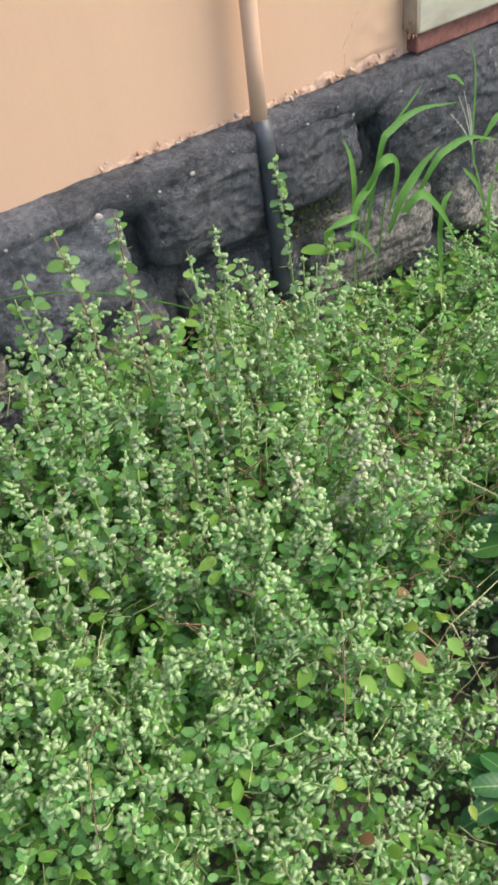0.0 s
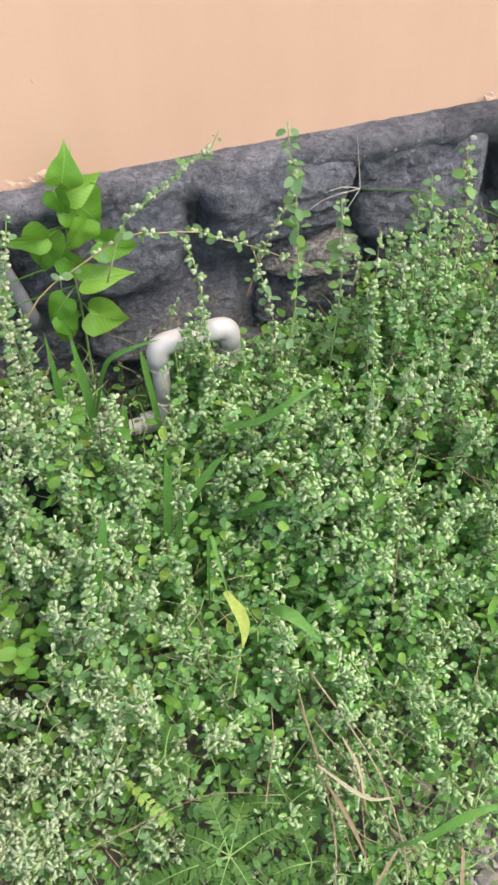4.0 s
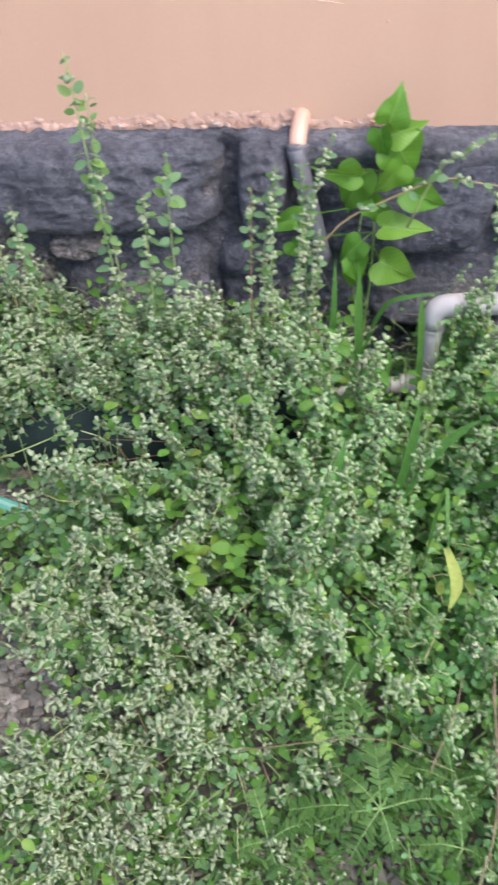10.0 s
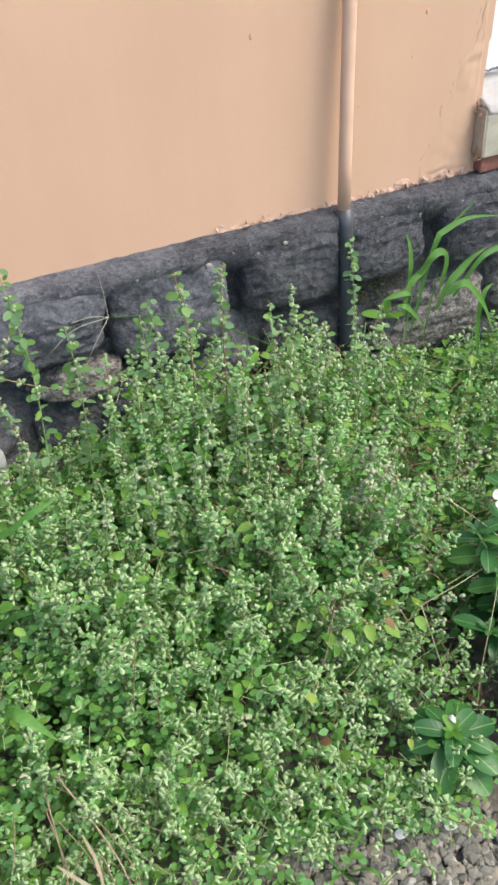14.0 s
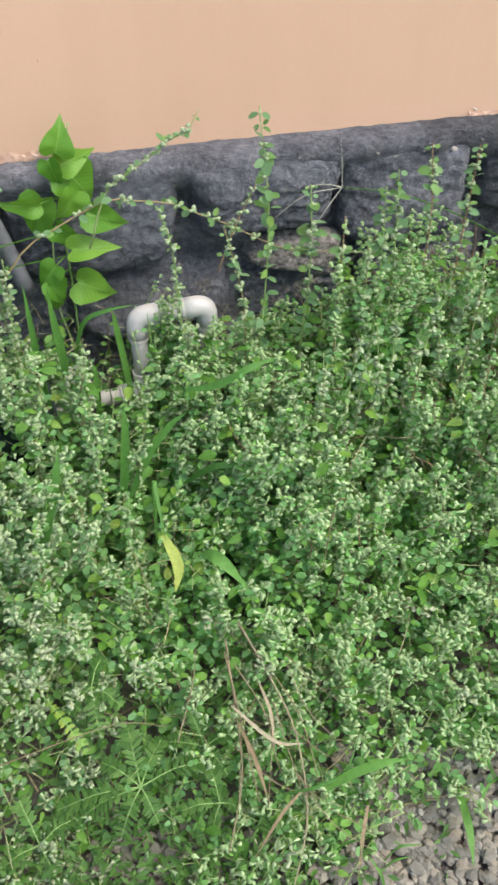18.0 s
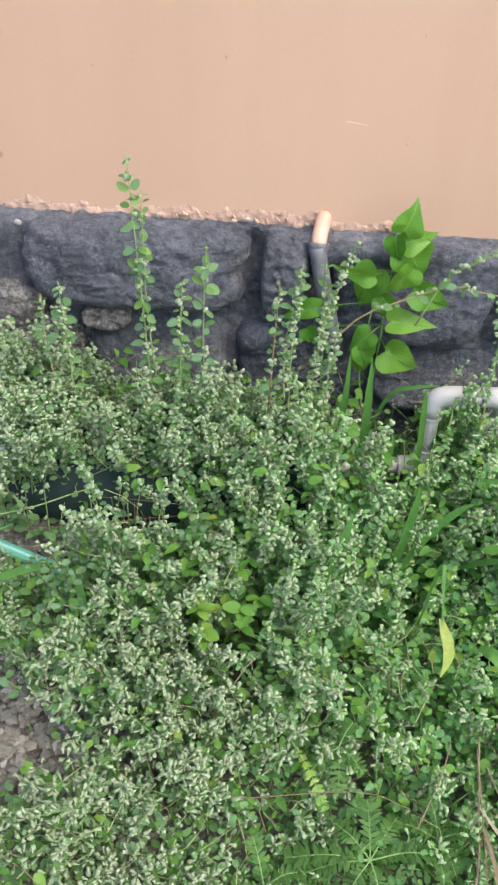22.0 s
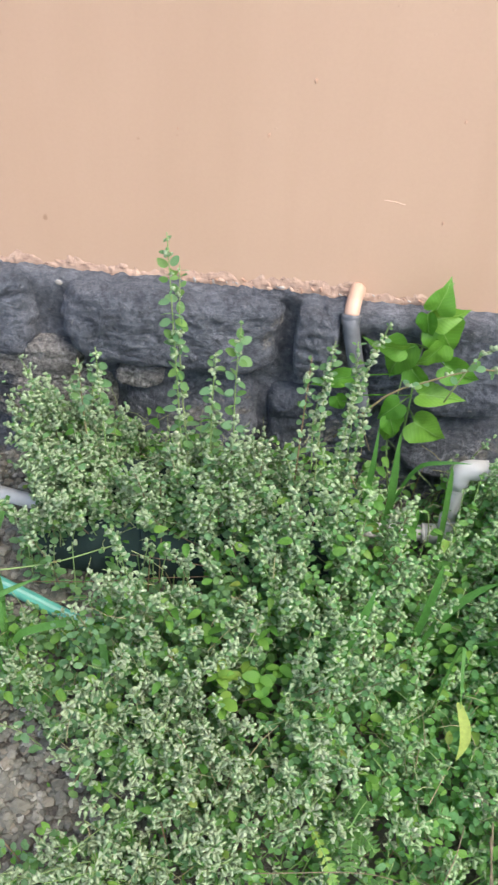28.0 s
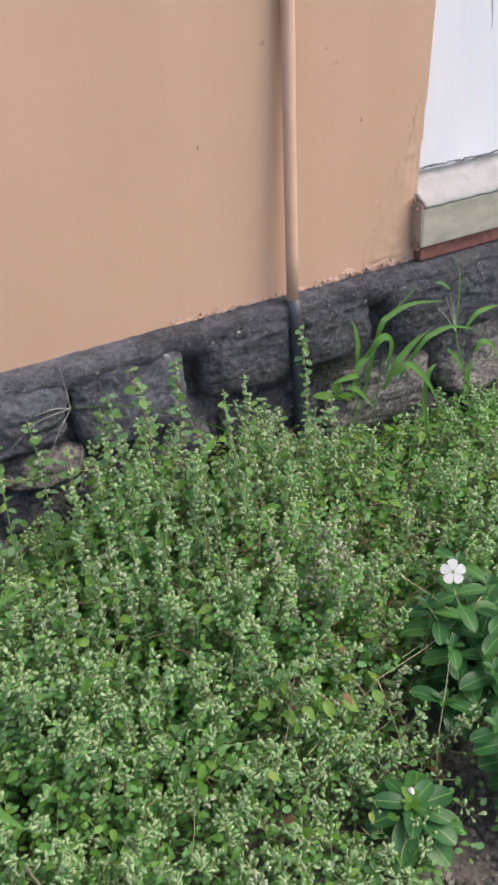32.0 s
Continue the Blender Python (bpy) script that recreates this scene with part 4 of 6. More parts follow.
def build_weeds():
    x, y = weed_stems(6100)
    ex, ey = rng.uniform(-0.1, 0.36, 800), rng.uniform(-0.31, -0.1, 800)
    ok = rng.uniform(0, 1, 800) < weed_cover(ex, ey)
    x, y = np.concatenate([x, ex[ok]]), np.concatenate([y, ey[ok]])
    ex, ey = rng.uniform(0.73, 0.9, 130), rng.uniform(-0.33, -0.2, 130)
    x, y = np.concatenate([x, ex]), np.concatenate([y, ey])
    g = ground_height(x, y)
    patch = np.array([noise.noise(Vector((a * 5, b * 5, 2.0))) for a, b in zip(x, y)])
    flowery = np.array([noise.noise(Vector((a * 3.1 + 5, b * 3.1, 7.0))) for a, b in zip(x, y)])
    sway = np.array([noise.noise_vector(Vector((a * 4.2, b * 4.2, 3.0)))[:2] for a, b in zip(x, y)])
    white = np.hypot((x - 0.32) / 0.2, (y + 0.78) / 0.3) < 1
    lush = np.hypot((x - 0.57) / 0.17, (y + 0.82) / 0.26) < 1
    blooming = rng.uniform(0, 1, len(x)) < 0.5 + 0.6 * flowery + 0.2 * white - 0.36 * lush + 0.24 * np.clip((-0.55 - y) / 0.2, 0, 1)
    top = weed_top(x, y) * (0.9 + 0.38 * patch) * np.where(blooming, rng.uniform(0.8, 1.22, len(x)), rng.uniform(0.45, 0.92, len(x)))
    top[-len(ex):] *= 0.76
    h = np.maximum(top - g, 0.03)
    front = np.clip((-0.5 - y) / 0.25, 0, 1)
    lean = (np.interp(x, [0.7, 0.85], [0.3, 0.16])[:, None] * sway + np.column_stack([rng.normal(0, 0.09, len(x)), rng.normal(-0.14, 0.1, len(x))]) * (1 + front)[:, None]) * h[:, None] + rng.normal(0, 0.012, (len(x), 2)) * (1 + 2.5 * front)[:, None]
    lean[:, 1] = np.minimum(lean[:, 1], -0.03 - y)
    leaves, leaf_dir, leaf_up, leaf_size = [], [], [], []
    kinds = {k: ([], [], []) for k in ("bud", "club", "head", "dry")}
    stem_v, stem_f, base = [], [], 0
    dry = (((x - 1.41) / 0.2) ** 2 + ((y + 0.54) / 0.15) ** 2 < 1) & (rng.uniform(0, 1, len(x)) < 0.5) | (rng.uniform(0, 1, len(x)) < 0.02)
    for i in range(len(x)):
        length = h[i] * 1.05 + 0.02
        step = 0.0125 if blooming[i] else 0.0145
        k = max(3, int(length * 0.86 / step))
        s = np.linspace(0.16, 1.0, k)
        bend = s**1.5
        px, py = x[i] + lean[i, 0] * bend, y[i] + lean[i, 1] * bend
        pz = g[i] + h[i] * (s - 0.06 * s**3)
        c = np.column_stack([px, py, pz])
        ang = rng.uniform(0, 6.28) + np.arange(k) * 1.75
        big = np.interp(s, [0.4, 0.75, 1.0], [1.1, 0.8, 0.5] if blooming[i] else [1.15, 1.05, 0.7]) * rng.uniform(0.75, 1.2, k)
        for rep in (0, 1):
            a = ang + rep * 3.14 + rng.normal(0, 0.3, k)
            d = np.column_stack([np.cos(a), np.sin(a), rng.uniform(-0.15, 0.6, k)])
            ok = rng.uniform(0, 1, k) < (0.76 if rep == 0 else 0.5) * (1 - 0.38 * front[i]) * np.where(s > 0.5, 0.72 if blooming[i] else 0.9, 1.0)
            leaves.append((c + d * 0.003)[ok])
            leaf_dir.append(d[ok])
            leaf_up.append((np.array([0, -0.4, 1.0]) + rng.normal(0, 0.3, (k, 3)))[ok])
            leaf_size.append((0.0172 * big * (1 - 0.2 * front[i]))[ok])
        top_part = (s > 0.3) & (rng.uniform(0, 1, k) < (0.94 if blooming[i] else 0.12))
        into = kinds["dry" if dry[i] else "club" if front[i] > 0.25 or rng.uniform() < 0.2 else "bud"]
        full = rng.uniform(0.3, 1.1, k) * (1 - 0.12 * front[i])
        for rep in range(4):
            a = ang + 1.57 * rep + rng.normal(0, 0.9, k)
            d = np.column_stack([np.cos(a), np.sin(a), rng.uniform(-0.7, 1.3, k)])
            ok = top_part & (rng.uniform(0, 1, k) < full * np.interp(s, [0.3, 0.55, 1.0], [0.35, 0.8, 1.0]))
            into[0].append((c + d * 0.0025 + rng.normal(0, 0.0025, (k, 3)))[ok])
            into[1].append(d[ok])
            into[2].append((rng.uniform(0.0075, 0.0112, k) * (1.14 if into is kinds["club"] else 0.95))[ok])
        if front[i] > 0.35 and rng.uniform() < (0.55 if white[i] else 0.07):
            n = rng.integers(6, 13)
            d = rng.normal(0, 1, (n, 3)) + np.array([0, -0.3, 0.5])
            kinds["head"][0].append(c[-1] + d * 0.0032)
            kinds["head"][1].append(d / np.linalg.norm(d, axis=1)[:, None])
            kinds["head"][2].append(rng.uniform(0.0075, 0.0112, n))
        sv, sf = tube_arrays(c[:: max(1, k // 5)] if k > 6 else c, 0.0014, 3, 0.7)
        stem_v.append(sv)
        stem_f.append(np.array(sf) + base)
        base += len(sv)
    weeds = thing("weed_carpet", "dense low weeds with round grey-green leaves and woolly white flower spikes", "weeds", kind="stuff")
    p = np.vstack(leaves)
    keep = open_gap(p)
    v, f = spread(LITE_V, LITE_F, p[keep], turns_from(np.vstack(leaf_dir)[keep], np.vstack(leaf_up)[keep]), np.concatenate(leaf_size)[keep])
    tagged(part("leaves", mesh_from("leaves", v, f, LEAF), weeds, "small round grey-green leaves"), kind="stuff")
    for key, name, form, mat, label in (("bud", "flower_spikes", (BUD_V, BUD_F), BUD, "woolly whitish flower clusters"), ("club", "club_buds", (CLUB_V, CLUB_F), BUD, "club-shaped whitish buds"), ("head", "flower_heads", (CLUB_V, CLUB_F), CREAM, "dense cream-white flower heads"), ("dry", "withered_spikes", (BUD_V, BUD_F), DRY_BUD, "withered tan flower clusters")):
        p, d, size = (np.concatenate(q) for q in kinds[key])
        keep = open_gap(p)
        v, f = spread(*form, p[keep], turns_from(d[keep], rng.normal(0, 1, p[keep].shape)), size[keep])
        tagged(part(name, mesh_from(name, v, f, mat), weeds, label), kind="stuff")
    tagged(part("stems", mesh_from("stems", np.vstack(stem_v), np.vstack(stem_f), STEM), weeds, "thin green and reddish stems"), kind="stuff")
    # loose dry and pale stalks that cross between the shoots
    lx, ly = weed_stems(2600)
    stalk_v, stalk_f, base = [], [], 0
    for a, b in zip(lx, ly):
        low, high = float(ground_height(a, b)), float(weed_top(a, b))
        z = low + max(high - low, 0.03) * rng.uniform(0.3, 0.9)
        turn, l, rise = rng.uniform(0, 6.28), rng.uniform(0.02, 0.06), rng.normal(0.35, 0.5)
        d = np.array((math.cos(turn), math.sin(turn), rise)) * l
        d[1] = min(d[1], -0.02 - b)
        c = np.array((a, b, z))
        sv, sf = tube_arrays(np.array([c, c + d * 0.5 + rng.normal(0, 0.004, 3), c + d]), 0.0009, 3, 0.5)
        stalk_v.append(sv)
        stalk_f.append(np.array(sf) + base)
        base += len(sv)
    tagged(part("loose_stalks", mesh_from("loose_stalks", np.vstack(stalk_v), np.vstack(stalk_f), PALE_STEM), weeds, "thin pale stalks crossing between the shoots"), kind="stuff")
    # brown dry stalks standing among the shoots
    n = 650
    lx, ly = np.clip(rng.normal(1.38, 0.24, n), 0.8, 1.95), np.clip(rng.normal(-0.47, 0.15, n), -0.85, -0.12)
    stalk_v, stalk_f, base = [], [], 0
    for a, b in zip(lx, ly):
        low, high = float(ground_height(a, b)), float(weed_top(a, b))
        z = low + max(high - low, 0.03) * rng.uniform(0.35, 0.85)
        d = np.array((rng.normal(0, 0.6), rng.normal(-0.2, 0.5), rng.uniform(0.2, 1.2)))
        d *= rng.uniform(0.03, 0.075) / np.linalg.norm(d)
        c = np.array((a, b, z))
        sv, sf = tube_arrays(np.array([c, c + d * 0.5 + rng.normal(0, 0.004, 3), c + d]), 0.0012, 3, 0.5)
        stalk_v.append(sv)
        stalk_f.append(np.array(sf) + base)
        base += len(sv)
    tagged(part("dry_stalks", mesh_from("dry_stalks", np.vstack(stalk_v), np.vstack(stalk_f), TWIG), weeds, "thin brown dry stalks among the shoots"), kind="stuff")

    def strewn(name, n, low, high, small, large, form, mat, label, limit=-2.0):
        bx, by = weed_stems(n)
        bx, by = bx[by > limit], by[by > limit]
        n = len(bx)
        z = ground_height(bx, by) + np.maximum(weed_top(bx, by) - ground_height(bx, by), 0.03) * rng.uniform(low, high, n)
        a = rng.uniform(0, 6.28, n)
        d = np.column_stack([np.cos(a), np.sin(a) - 0.2, rng.uniform(-0.3, 0.45, n)])
        p = np.column_stack([bx, by, z])
        keep = open_gap(p)
        v, f = spread(*form, p[keep], turns_from(d[keep], np.array([0, -0.35, 1.0]) + rng.normal(0, 0.28, (n, 3))[keep]), (rng.uniform(small, large, n) * np.interp(by, [-0.75, -0.5], [0.82, 1.0]))[keep])
        tagged(part(name, mesh_from(name, v, f, mat), weeds, label), kind="stuff")

    strewn("low_leaves", 10000, 0.05, 0.75, 0.011, 0.021, (LITE_V, LITE_F), LEAF, "lower round leaves near the soil")
    strewn("fresh_leaves", 9000, 0.12, 0.78, 0.009, 0.017, (SMALL_V, SMALL_F), BRIGHT, "small bright green leaves")
    # fine feathery growth low at the front of the bed
    n = 1500
    bx = np.clip(rng.normal(0.55, 0.17, n), 0.12, 0.95)
    by = np.clip(rng.normal(-0.98, 0.07, n), -1.14, -0.82)
    a = rng.uniform(0, 6.28, n)
    d = np.column_stack([np.cos(a), np.sin(a), rng.uniform(-0.1, 0.9, n)])
    z = ground_height(bx, by) + rng.uniform(0.0, 1.0, n) * np.interp(by, [-1.14, -0.98, -0.82], [0.03, 0.075, 0.11])
    v, f = spread(*leaf_form(0.36, 0.15, 0.2, 2), np.column_stack([bx, by, z]), turns_from(d, np.array([0, -0.3, 1.0]) + rng.normal(0, 0.3, (n, 3))), rng.uniform(0.01, 0.02, n))
    tagged(part("feathery_leaves", mesh_from("feathery_leaves", v, f, FEATHER), weeds, "fine narrow green leaves of low weeds"), kind="stuff")
    clods = np.array([(1.405, -0.83, 0.07, 0.15), (0.562, -0.955, 0.06, 0.06), (1.5, -0.98, 0.12, 0.06)])
    pick = rng.integers(0, 3, 900)
    bx, by = clods[pick, 0] + rng.normal(0, 0.6, 900) * clods[pick, 2], clods[pick, 1] + rng.normal(0, 0.6, 900) * clods[pick, 3]
    v, f = spread(BUD_V * (1.6, 1, 1.1), BUD_F, np.column_stack([bx, by, ground_height(bx, by)]), turns_from(rng.normal(0, 1, (900, 3)), rng.normal(0, 1, (900, 3))), rng.uniform(0.004, 0.013, 900))
    tagged(part("clods", mesh_from("clods", v, f, SOIL, False), weeds, "crumbled soil between the stems"), kind="stuff")
    strewn("yellowing_leaves", 420, 0.55, 0.95, 0.016, 0.026, (OVAL_V, OVAL_F), YELLOW, "yellow-green oval leaves")
    strewn("broad_leaves", 1250, 0.5, 0.98, 0.018, 0.028, (OVAL_V, OVAL_F), BRIGHT, "broader bright green leaves")


build_weeds()
OVAL_YELLOW = mesh_from("yellow_leaf", OVAL_V * (1.2, 1, 1), OVAL_F, YELLOW)
OVAL_RUST = mesh_from("rusty_leaf", OVAL_V * (1.2, 1, 1), OVAL_F, RUST)


def place_leaf(mesh, name, at, direction, up, size, parent, wide=1.0):
    ob = part(name, mesh, parent)
    m = turns_from(np.array([direction], float), np.array([up], float))[0]
    ob.matrix_local = Matrix.Translation(at) @ Matrix(m.tolist()).to_4x4() @ Matrix.Diagonal((size * wide, size, size, 1))
    return ob


def build_sprig(points, label="upright weed sprig with round leaves and woolly white buds", leaf=0.0175, gap=0.019, flowers=0.75, start=0.15, mat=BUD):
    """One slender weed shoot through a few points, base first."""
    at = Vector(points[0])
    path = smooth_path([tuple(Vector(p) - at) for p in points], 40)
    length = np.linalg.norm(np.diff(path, axis=0), axis=1).sum()
    s = thing("weed_sprig", label, "weed", at, "sprigs against the wall")
    tube("stem", path[::2], 0.0016, STEM, s, "", 5, 0.5)
    k = int(length / gap)
    bp, bdirs, bs = [], [], []
    for i in range(k):
        u = start + (1 - start) * min(0.99, (i + 0.5 + rng.normal(0, 0.2)) / k)
        c = path[min(40, int(u * 40))]
        a = i * 1.57 + rng.normal(0, 0.6)
        small = leaf * (1.15 - 0.5 * flowers) * (0.6 if u > 0.9 else 1.0) * rng.uniform(0.75, 1.2)
        for b in (a, a + 3.14):
            if rng.uniform() < 0.76 or i == k - 1:
                d = (math.cos(b), math.sin(b) * 0.8, rng.normal(0.1, 0.5))
                place_leaf(LEAF_MESH if rng.uniform() < 0.6 else LEAF_MESH_PALE, "leaf", Vector(c) + Vector(d) * 0.003, d, (rng.normal(0, 0.6), -0.6 + rng.normal(0, 0.5), 0.8), small * rng.uniform(0.85, 1.32), s)
        if rng.uniform() < flowers:
            for _ in range(rng.integers(2, 6)):
                a2 = rng.uniform(0, 6.28)
                bp.append(c)
                bdirs.append((math.cos(a2), math.sin(a2), rng.uniform(-0.3, 1.0)))
                bs.append(rng.uniform(0.0072, 0.0108) * min(1.0, 0.55 + 3.0 * (1 - u)))
    if bp:
        v, f = spread(BUD_V, BUD_F, np.array(bp), turns_from(np.array(bdirs), rng.normal(0, 1, (len(bp), 3))), np.array(bs))
        tagged(part("flower_spike", mesh_from("flower_spike", v, f, mat), s, "woolly whitish buds"), kind="stuff")
    return s


SPRIGS = [
    # foot x, tip x, tip height, foot height, distance from the wall, flower share
    (0.195, 0.168, 0.754, 0.30, 0.26, 0.5), (0.21, 0.184, 0.70, 0.30, 0.25, 0.6), (0.28, 0.28, 0.623, 0.32, 0.26, 0.5),
    (0.235, 0.242, 0.56, 0.32, 0.26, 0.5), (0.06, 0.048, 0.544, 0.30, 0.26, 0.7), (0.03, 0.017, 0.52, 0.28, 0.26, 0.8),
    (0.38, 0.391, 0.571, 0.30, 0.26, 0.6), (0.42, 0.424, 0.605, 0.34, 0.26, 0.95),
    (0.47, 0.458, 0.602, 0.32, 0.25, 0.7), (0.86, 0.869, 0.697, 0.30, 0.25, 0.35), (0.93, 0.946, 0.576, 0.30, 0.26, 0.5),
    (1.07, 1.065, 0.56, 0.33, 0.26, 0.7), (1.09, 1.082, 0.585, 0.33, 0.26, 0.6),
]
SPRIGS_RIGHT = [
    (1.13, 1.129, 0.622, 0.33, 0.26, 0.7), (1.195, 1.207, 0.612, 0.33, 0.26, 0.75), (1.28, 1.291, 0.519, 0.33, 0.26, 0.8),
    (1.32, 1.333, 0.545, 0.33, 0.26, 0.85), (1.37, 1.366, 0.481, 0.31, 0.26, 0.9), (1.4, 1.396, 0.452, 0.3, 0.26, 0.9),
    (1.565, 1.548, 0.495, 0.24, 0.08, 0.6), (0.985, 0.99, 0.54, 0.3, 0.3, 0.6), (1.02, 1.03, 0.5, 0.3, 0.3, 0.7),
]
for x0, x1, z1, z0, dist, fl in SPRIGS + SPRIGS_RIGHT:
    mid = ((x0 + x1) / 2 + rng.normal(0, 0.006), -dist + rng.normal(0, 0.006), (z0 + z1) / 2)
    build_sprig([(x0, -dist, z0 - 0.12), mid, (x1, -dist + 0.01, z1)], flowers=fl)
for k in range(26):
    x = 0.84 + 0.7 * ((k * 0.618) % 1.0)
    d = 0.27 + 0.24 * ((k * 0.377) % 1.0)
    z = 0.53 - 0.45 * (d - 0.27) - 0.08 * max(0, x - 1.25) / 0.3 + rng.normal(0, 0.02)
    build_sprig([(x, -d, z - 0.3), (x + rng.normal(0, 0.006), -d - 0.005, z - 0.14), (x + rng.normal(0, 0.014), -d - 0.01, z)], flowers=0.85, leaf=0.0155)
# shoots that lie over sideways along the stones
build_sprig([(0.44, -0.25, 0.42), (0.512, -0.25, 0.515), (0.561, -0.25, 0.546), (0.641, -0.25, 0.584), (0.684, -0.25, 0.579), (0.736, -0.25, 0.569), (0.776, -0.25, 0.547), (0.826, -0.25, 0.521), (0.9, -0.26, 0.48), (0.985, -0.26, 0.462), (1.06, -0.26, 0.45)], "long brown weed shoot arching sideways in front of stones", 0.015, 0.024, 0.75)
build_sprig([(0.61, -0.2, 0.48), (0.644, -0.2, 0.567), (0.675, -0.2, 0.593), (0.715, -0.2, 0.619), (0.741, -0.2, 0.64), (0.771, -0.2, 0.652), (0.789, -0.2, 0.681)], "leaning weed shoot with white buds", 0.013, 0.019, 0.8)
build_sprig([(0.738, -0.26, 0.3), (0.736, -0.26, 0.403), (0.731, -0.26, 0.501), (0.715, -0.26, 0.571)], leaf=0.012, flowers=1.0)
for foot, mid, tip in (((0.45, -0.26, 0.38), (0.467, -0.26, 0.519), (0.5, -0.26, 0.655)), ((0.44, -0.27, 0.3), (0.455, -0.27, 0.42), (0.462, -0.27, 0.55)), ((0.47, -0.27, 0.3), (0.478, -0.27, 0.42), (0.485, -0.27, 0.52)), ((0.41, -0.27, 0.36), (0.405, -0.26, 0.47), (0.425, -0.26, 0.55))):
    build_sprig([foot, mid, tip], "cream-flowered weed sprig in front of the grey pipe", leaf=0.0125, gap=0.013, flowers=0.9, mat=CREAM)
build_sprig([(0.80, -0.26, 0.45), (0.83, -0.26, 0.53), (0.86, -0.26, 0.59)], "short leaning weed shoot with white buds", 0.014, 0.016, 0.9)


# ---- vine with heart leaves ----
def heart_mesh(name):
    half = [(0.10, -0.07), (0.24, -0.12), (0.38, -0.08), (0.47, 0.05), (0.48, 0.2), (0.42, 0.37), (0.31, 0.55), (0.18, 0.74), (0.07, 0.92)]
    rim = [(0, 0)] + half + [(0, 1.06)] + [(-x, y) for x, y in reversed(half)]
    lift = lambda x, y: 0.3 * abs(x) - 0.3 * max(0, y) ** 2 + 0.04 * math.sin(y * 11) + 0.03 * math.sin(x * 13 + y * 4)
    v = [(0, 0.25, -0.015)] + [(x, y, lift(x, y)) for x, y in rim]
    v += [(x * 0.55, 0.25 + (y - 0.25) * 0.55, lift(x * 0.55, y * 0.6) + 0.012) for x, y in rim]
    n = len(rim)
    f = []
    for i in range(n):
        j = (i + 1) % n
        f += [(0, 1 + n + j, 1 + n + i), (1 + n + i, 1 + n + j, 1 + j), (1 + n + i, 1 + j, 1 + i)]
    return mesh_from(name, v, f, VINE)


def build_vine():
    heart = heart_mesh("heart_leaf")
    at = Vector((0.56, -0.09, 0.1))
    vine = thing("heart_leaf_vine", "climbing vine with large bright green heart-shaped leaves", "vine", at)
    stem = smooth_path([(0, 0, 0), (0.01, 0.01, 0.24), (0.012, 0.02, 0.38), (0.03, 0.03, 0.46), (0.045, 0.03, 0.52)], 24)
    tube("stem", stem, 0.0022, STEM, vine, "green twining stem", 6, 0.5)
    tube("stem", smooth_path([(0.0, 0, 0.08), (-0.02, 0.0, 0.22), (-0.01, 0.02, 0.34), (-0.03, 0.02, 0.40)], 16), 0.0018, STEM, vine, "", 6, 0.5)
    # foot and tip of each leaf along the wall and upwards, and its width to length
    rows = [
        (0.58, 0.595, 0.598, 0.648, 0.8), (0.583, 0.57, 0.642, 0.588, 0.62), (0.567, 0.585, 0.579, 0.527, 0.5), (0.591, 0.557, 0.632, 0.497, 0.88), (0.54, 0.516, 0.469, 0.52, 0.42),
        (0.547, 0.513, 0.513, 0.43, 0.62), (0.613, 0.49, 0.688, 0.453, 0.52), (0.58, 0.428, 0.664, 0.434, 0.45), (0.581, 0.363, 0.649, 0.326, 0.72), (0.536, 0.371, 0.558, 0.32, 0.7),
        (0.456, 0.44, 0.379, 0.411, 0.35), (0.437, 0.391, 0.458, 0.35, 0.6), (0.633, 0.487, 0.607, 0.497, 0.74), (0.539, 0.347, 0.538, 0.305, 0.74), (0.577, 0.445, 0.594, 0.405, 0.65), (0.6, 0.53, 0.566, 0.478, 0.7), (0.56, 0.47, 0.6, 0.425, 0.6), (0.55, 0.4, 0.51, 0.36, 0.65),
    ]
    for x0, z0, x1, z1, ratio in rows:
        y0, dip = -0.1 + rng.uniform(-0.016, 0.012), rng.uniform(-0.006, 0.012)
        b = Vector((x0, y0, z0)) - at
        d = Vector((x1 - x0, -dip, z1 - z0))
        s = d.length / 1.06
        place_leaf(heart, "leaf", b, d.normalized(), (rng.normal(0, 0.4), -1.0, 0.45 + rng.normal(0, 0.3)), s * 0.98, vine, ratio * 1.36)
        near = stem[np.argmin(np.linalg.norm(stem - np.array(b), axis=1))]
        tube("leaf_stalk", smooth_path([tuple(near), tuple((Vector(near) + b) / 2 + Vector((0, -0.006, 0.006))), tuple(b)], 6), 0.0011, VINE, vine, "", 5)


build_vine()


# ---- grass ----
def blade_mesh(points, width, mat, n=14, fold=0.25):
    """A long blade through a few points, widest in its lower middle."""
    p = smooth_path(points, n)
    d = np.gradient(p, axis=0)
    side = np.cross(d, np.array([0.15, -0.75, 0.65]))
    side /= np.linalg.norm(side, axis=1)[:, None] + 1e-9
    nrm = np.cross(side, d)
    nrm /= np.linalg.norm(nrm, axis=1)[:, None] + 1e-9
    s = np.linspace(0, 1, n + 1)
    w = width / 2 * np.minimum(1, 0.45 + s * 2.2) * np.clip((1 - s) * 2.4, 0.02, 1) ** 0.8
    v = np.stack([p - side * w[:, None] + nrm * (fold * w)[:, None], p, p + side * w[:, None] + nrm * (fold * w)[:, None]], 1).reshape(-1, 3)
    f = []
    for i in range(n):
        o = 3 * i
        f += [(o, o + 1, o + 4, o + 3), (o + 1, o + 2, o + 5, o + 4)]
    return mesh_from("blade", v, f, mat)


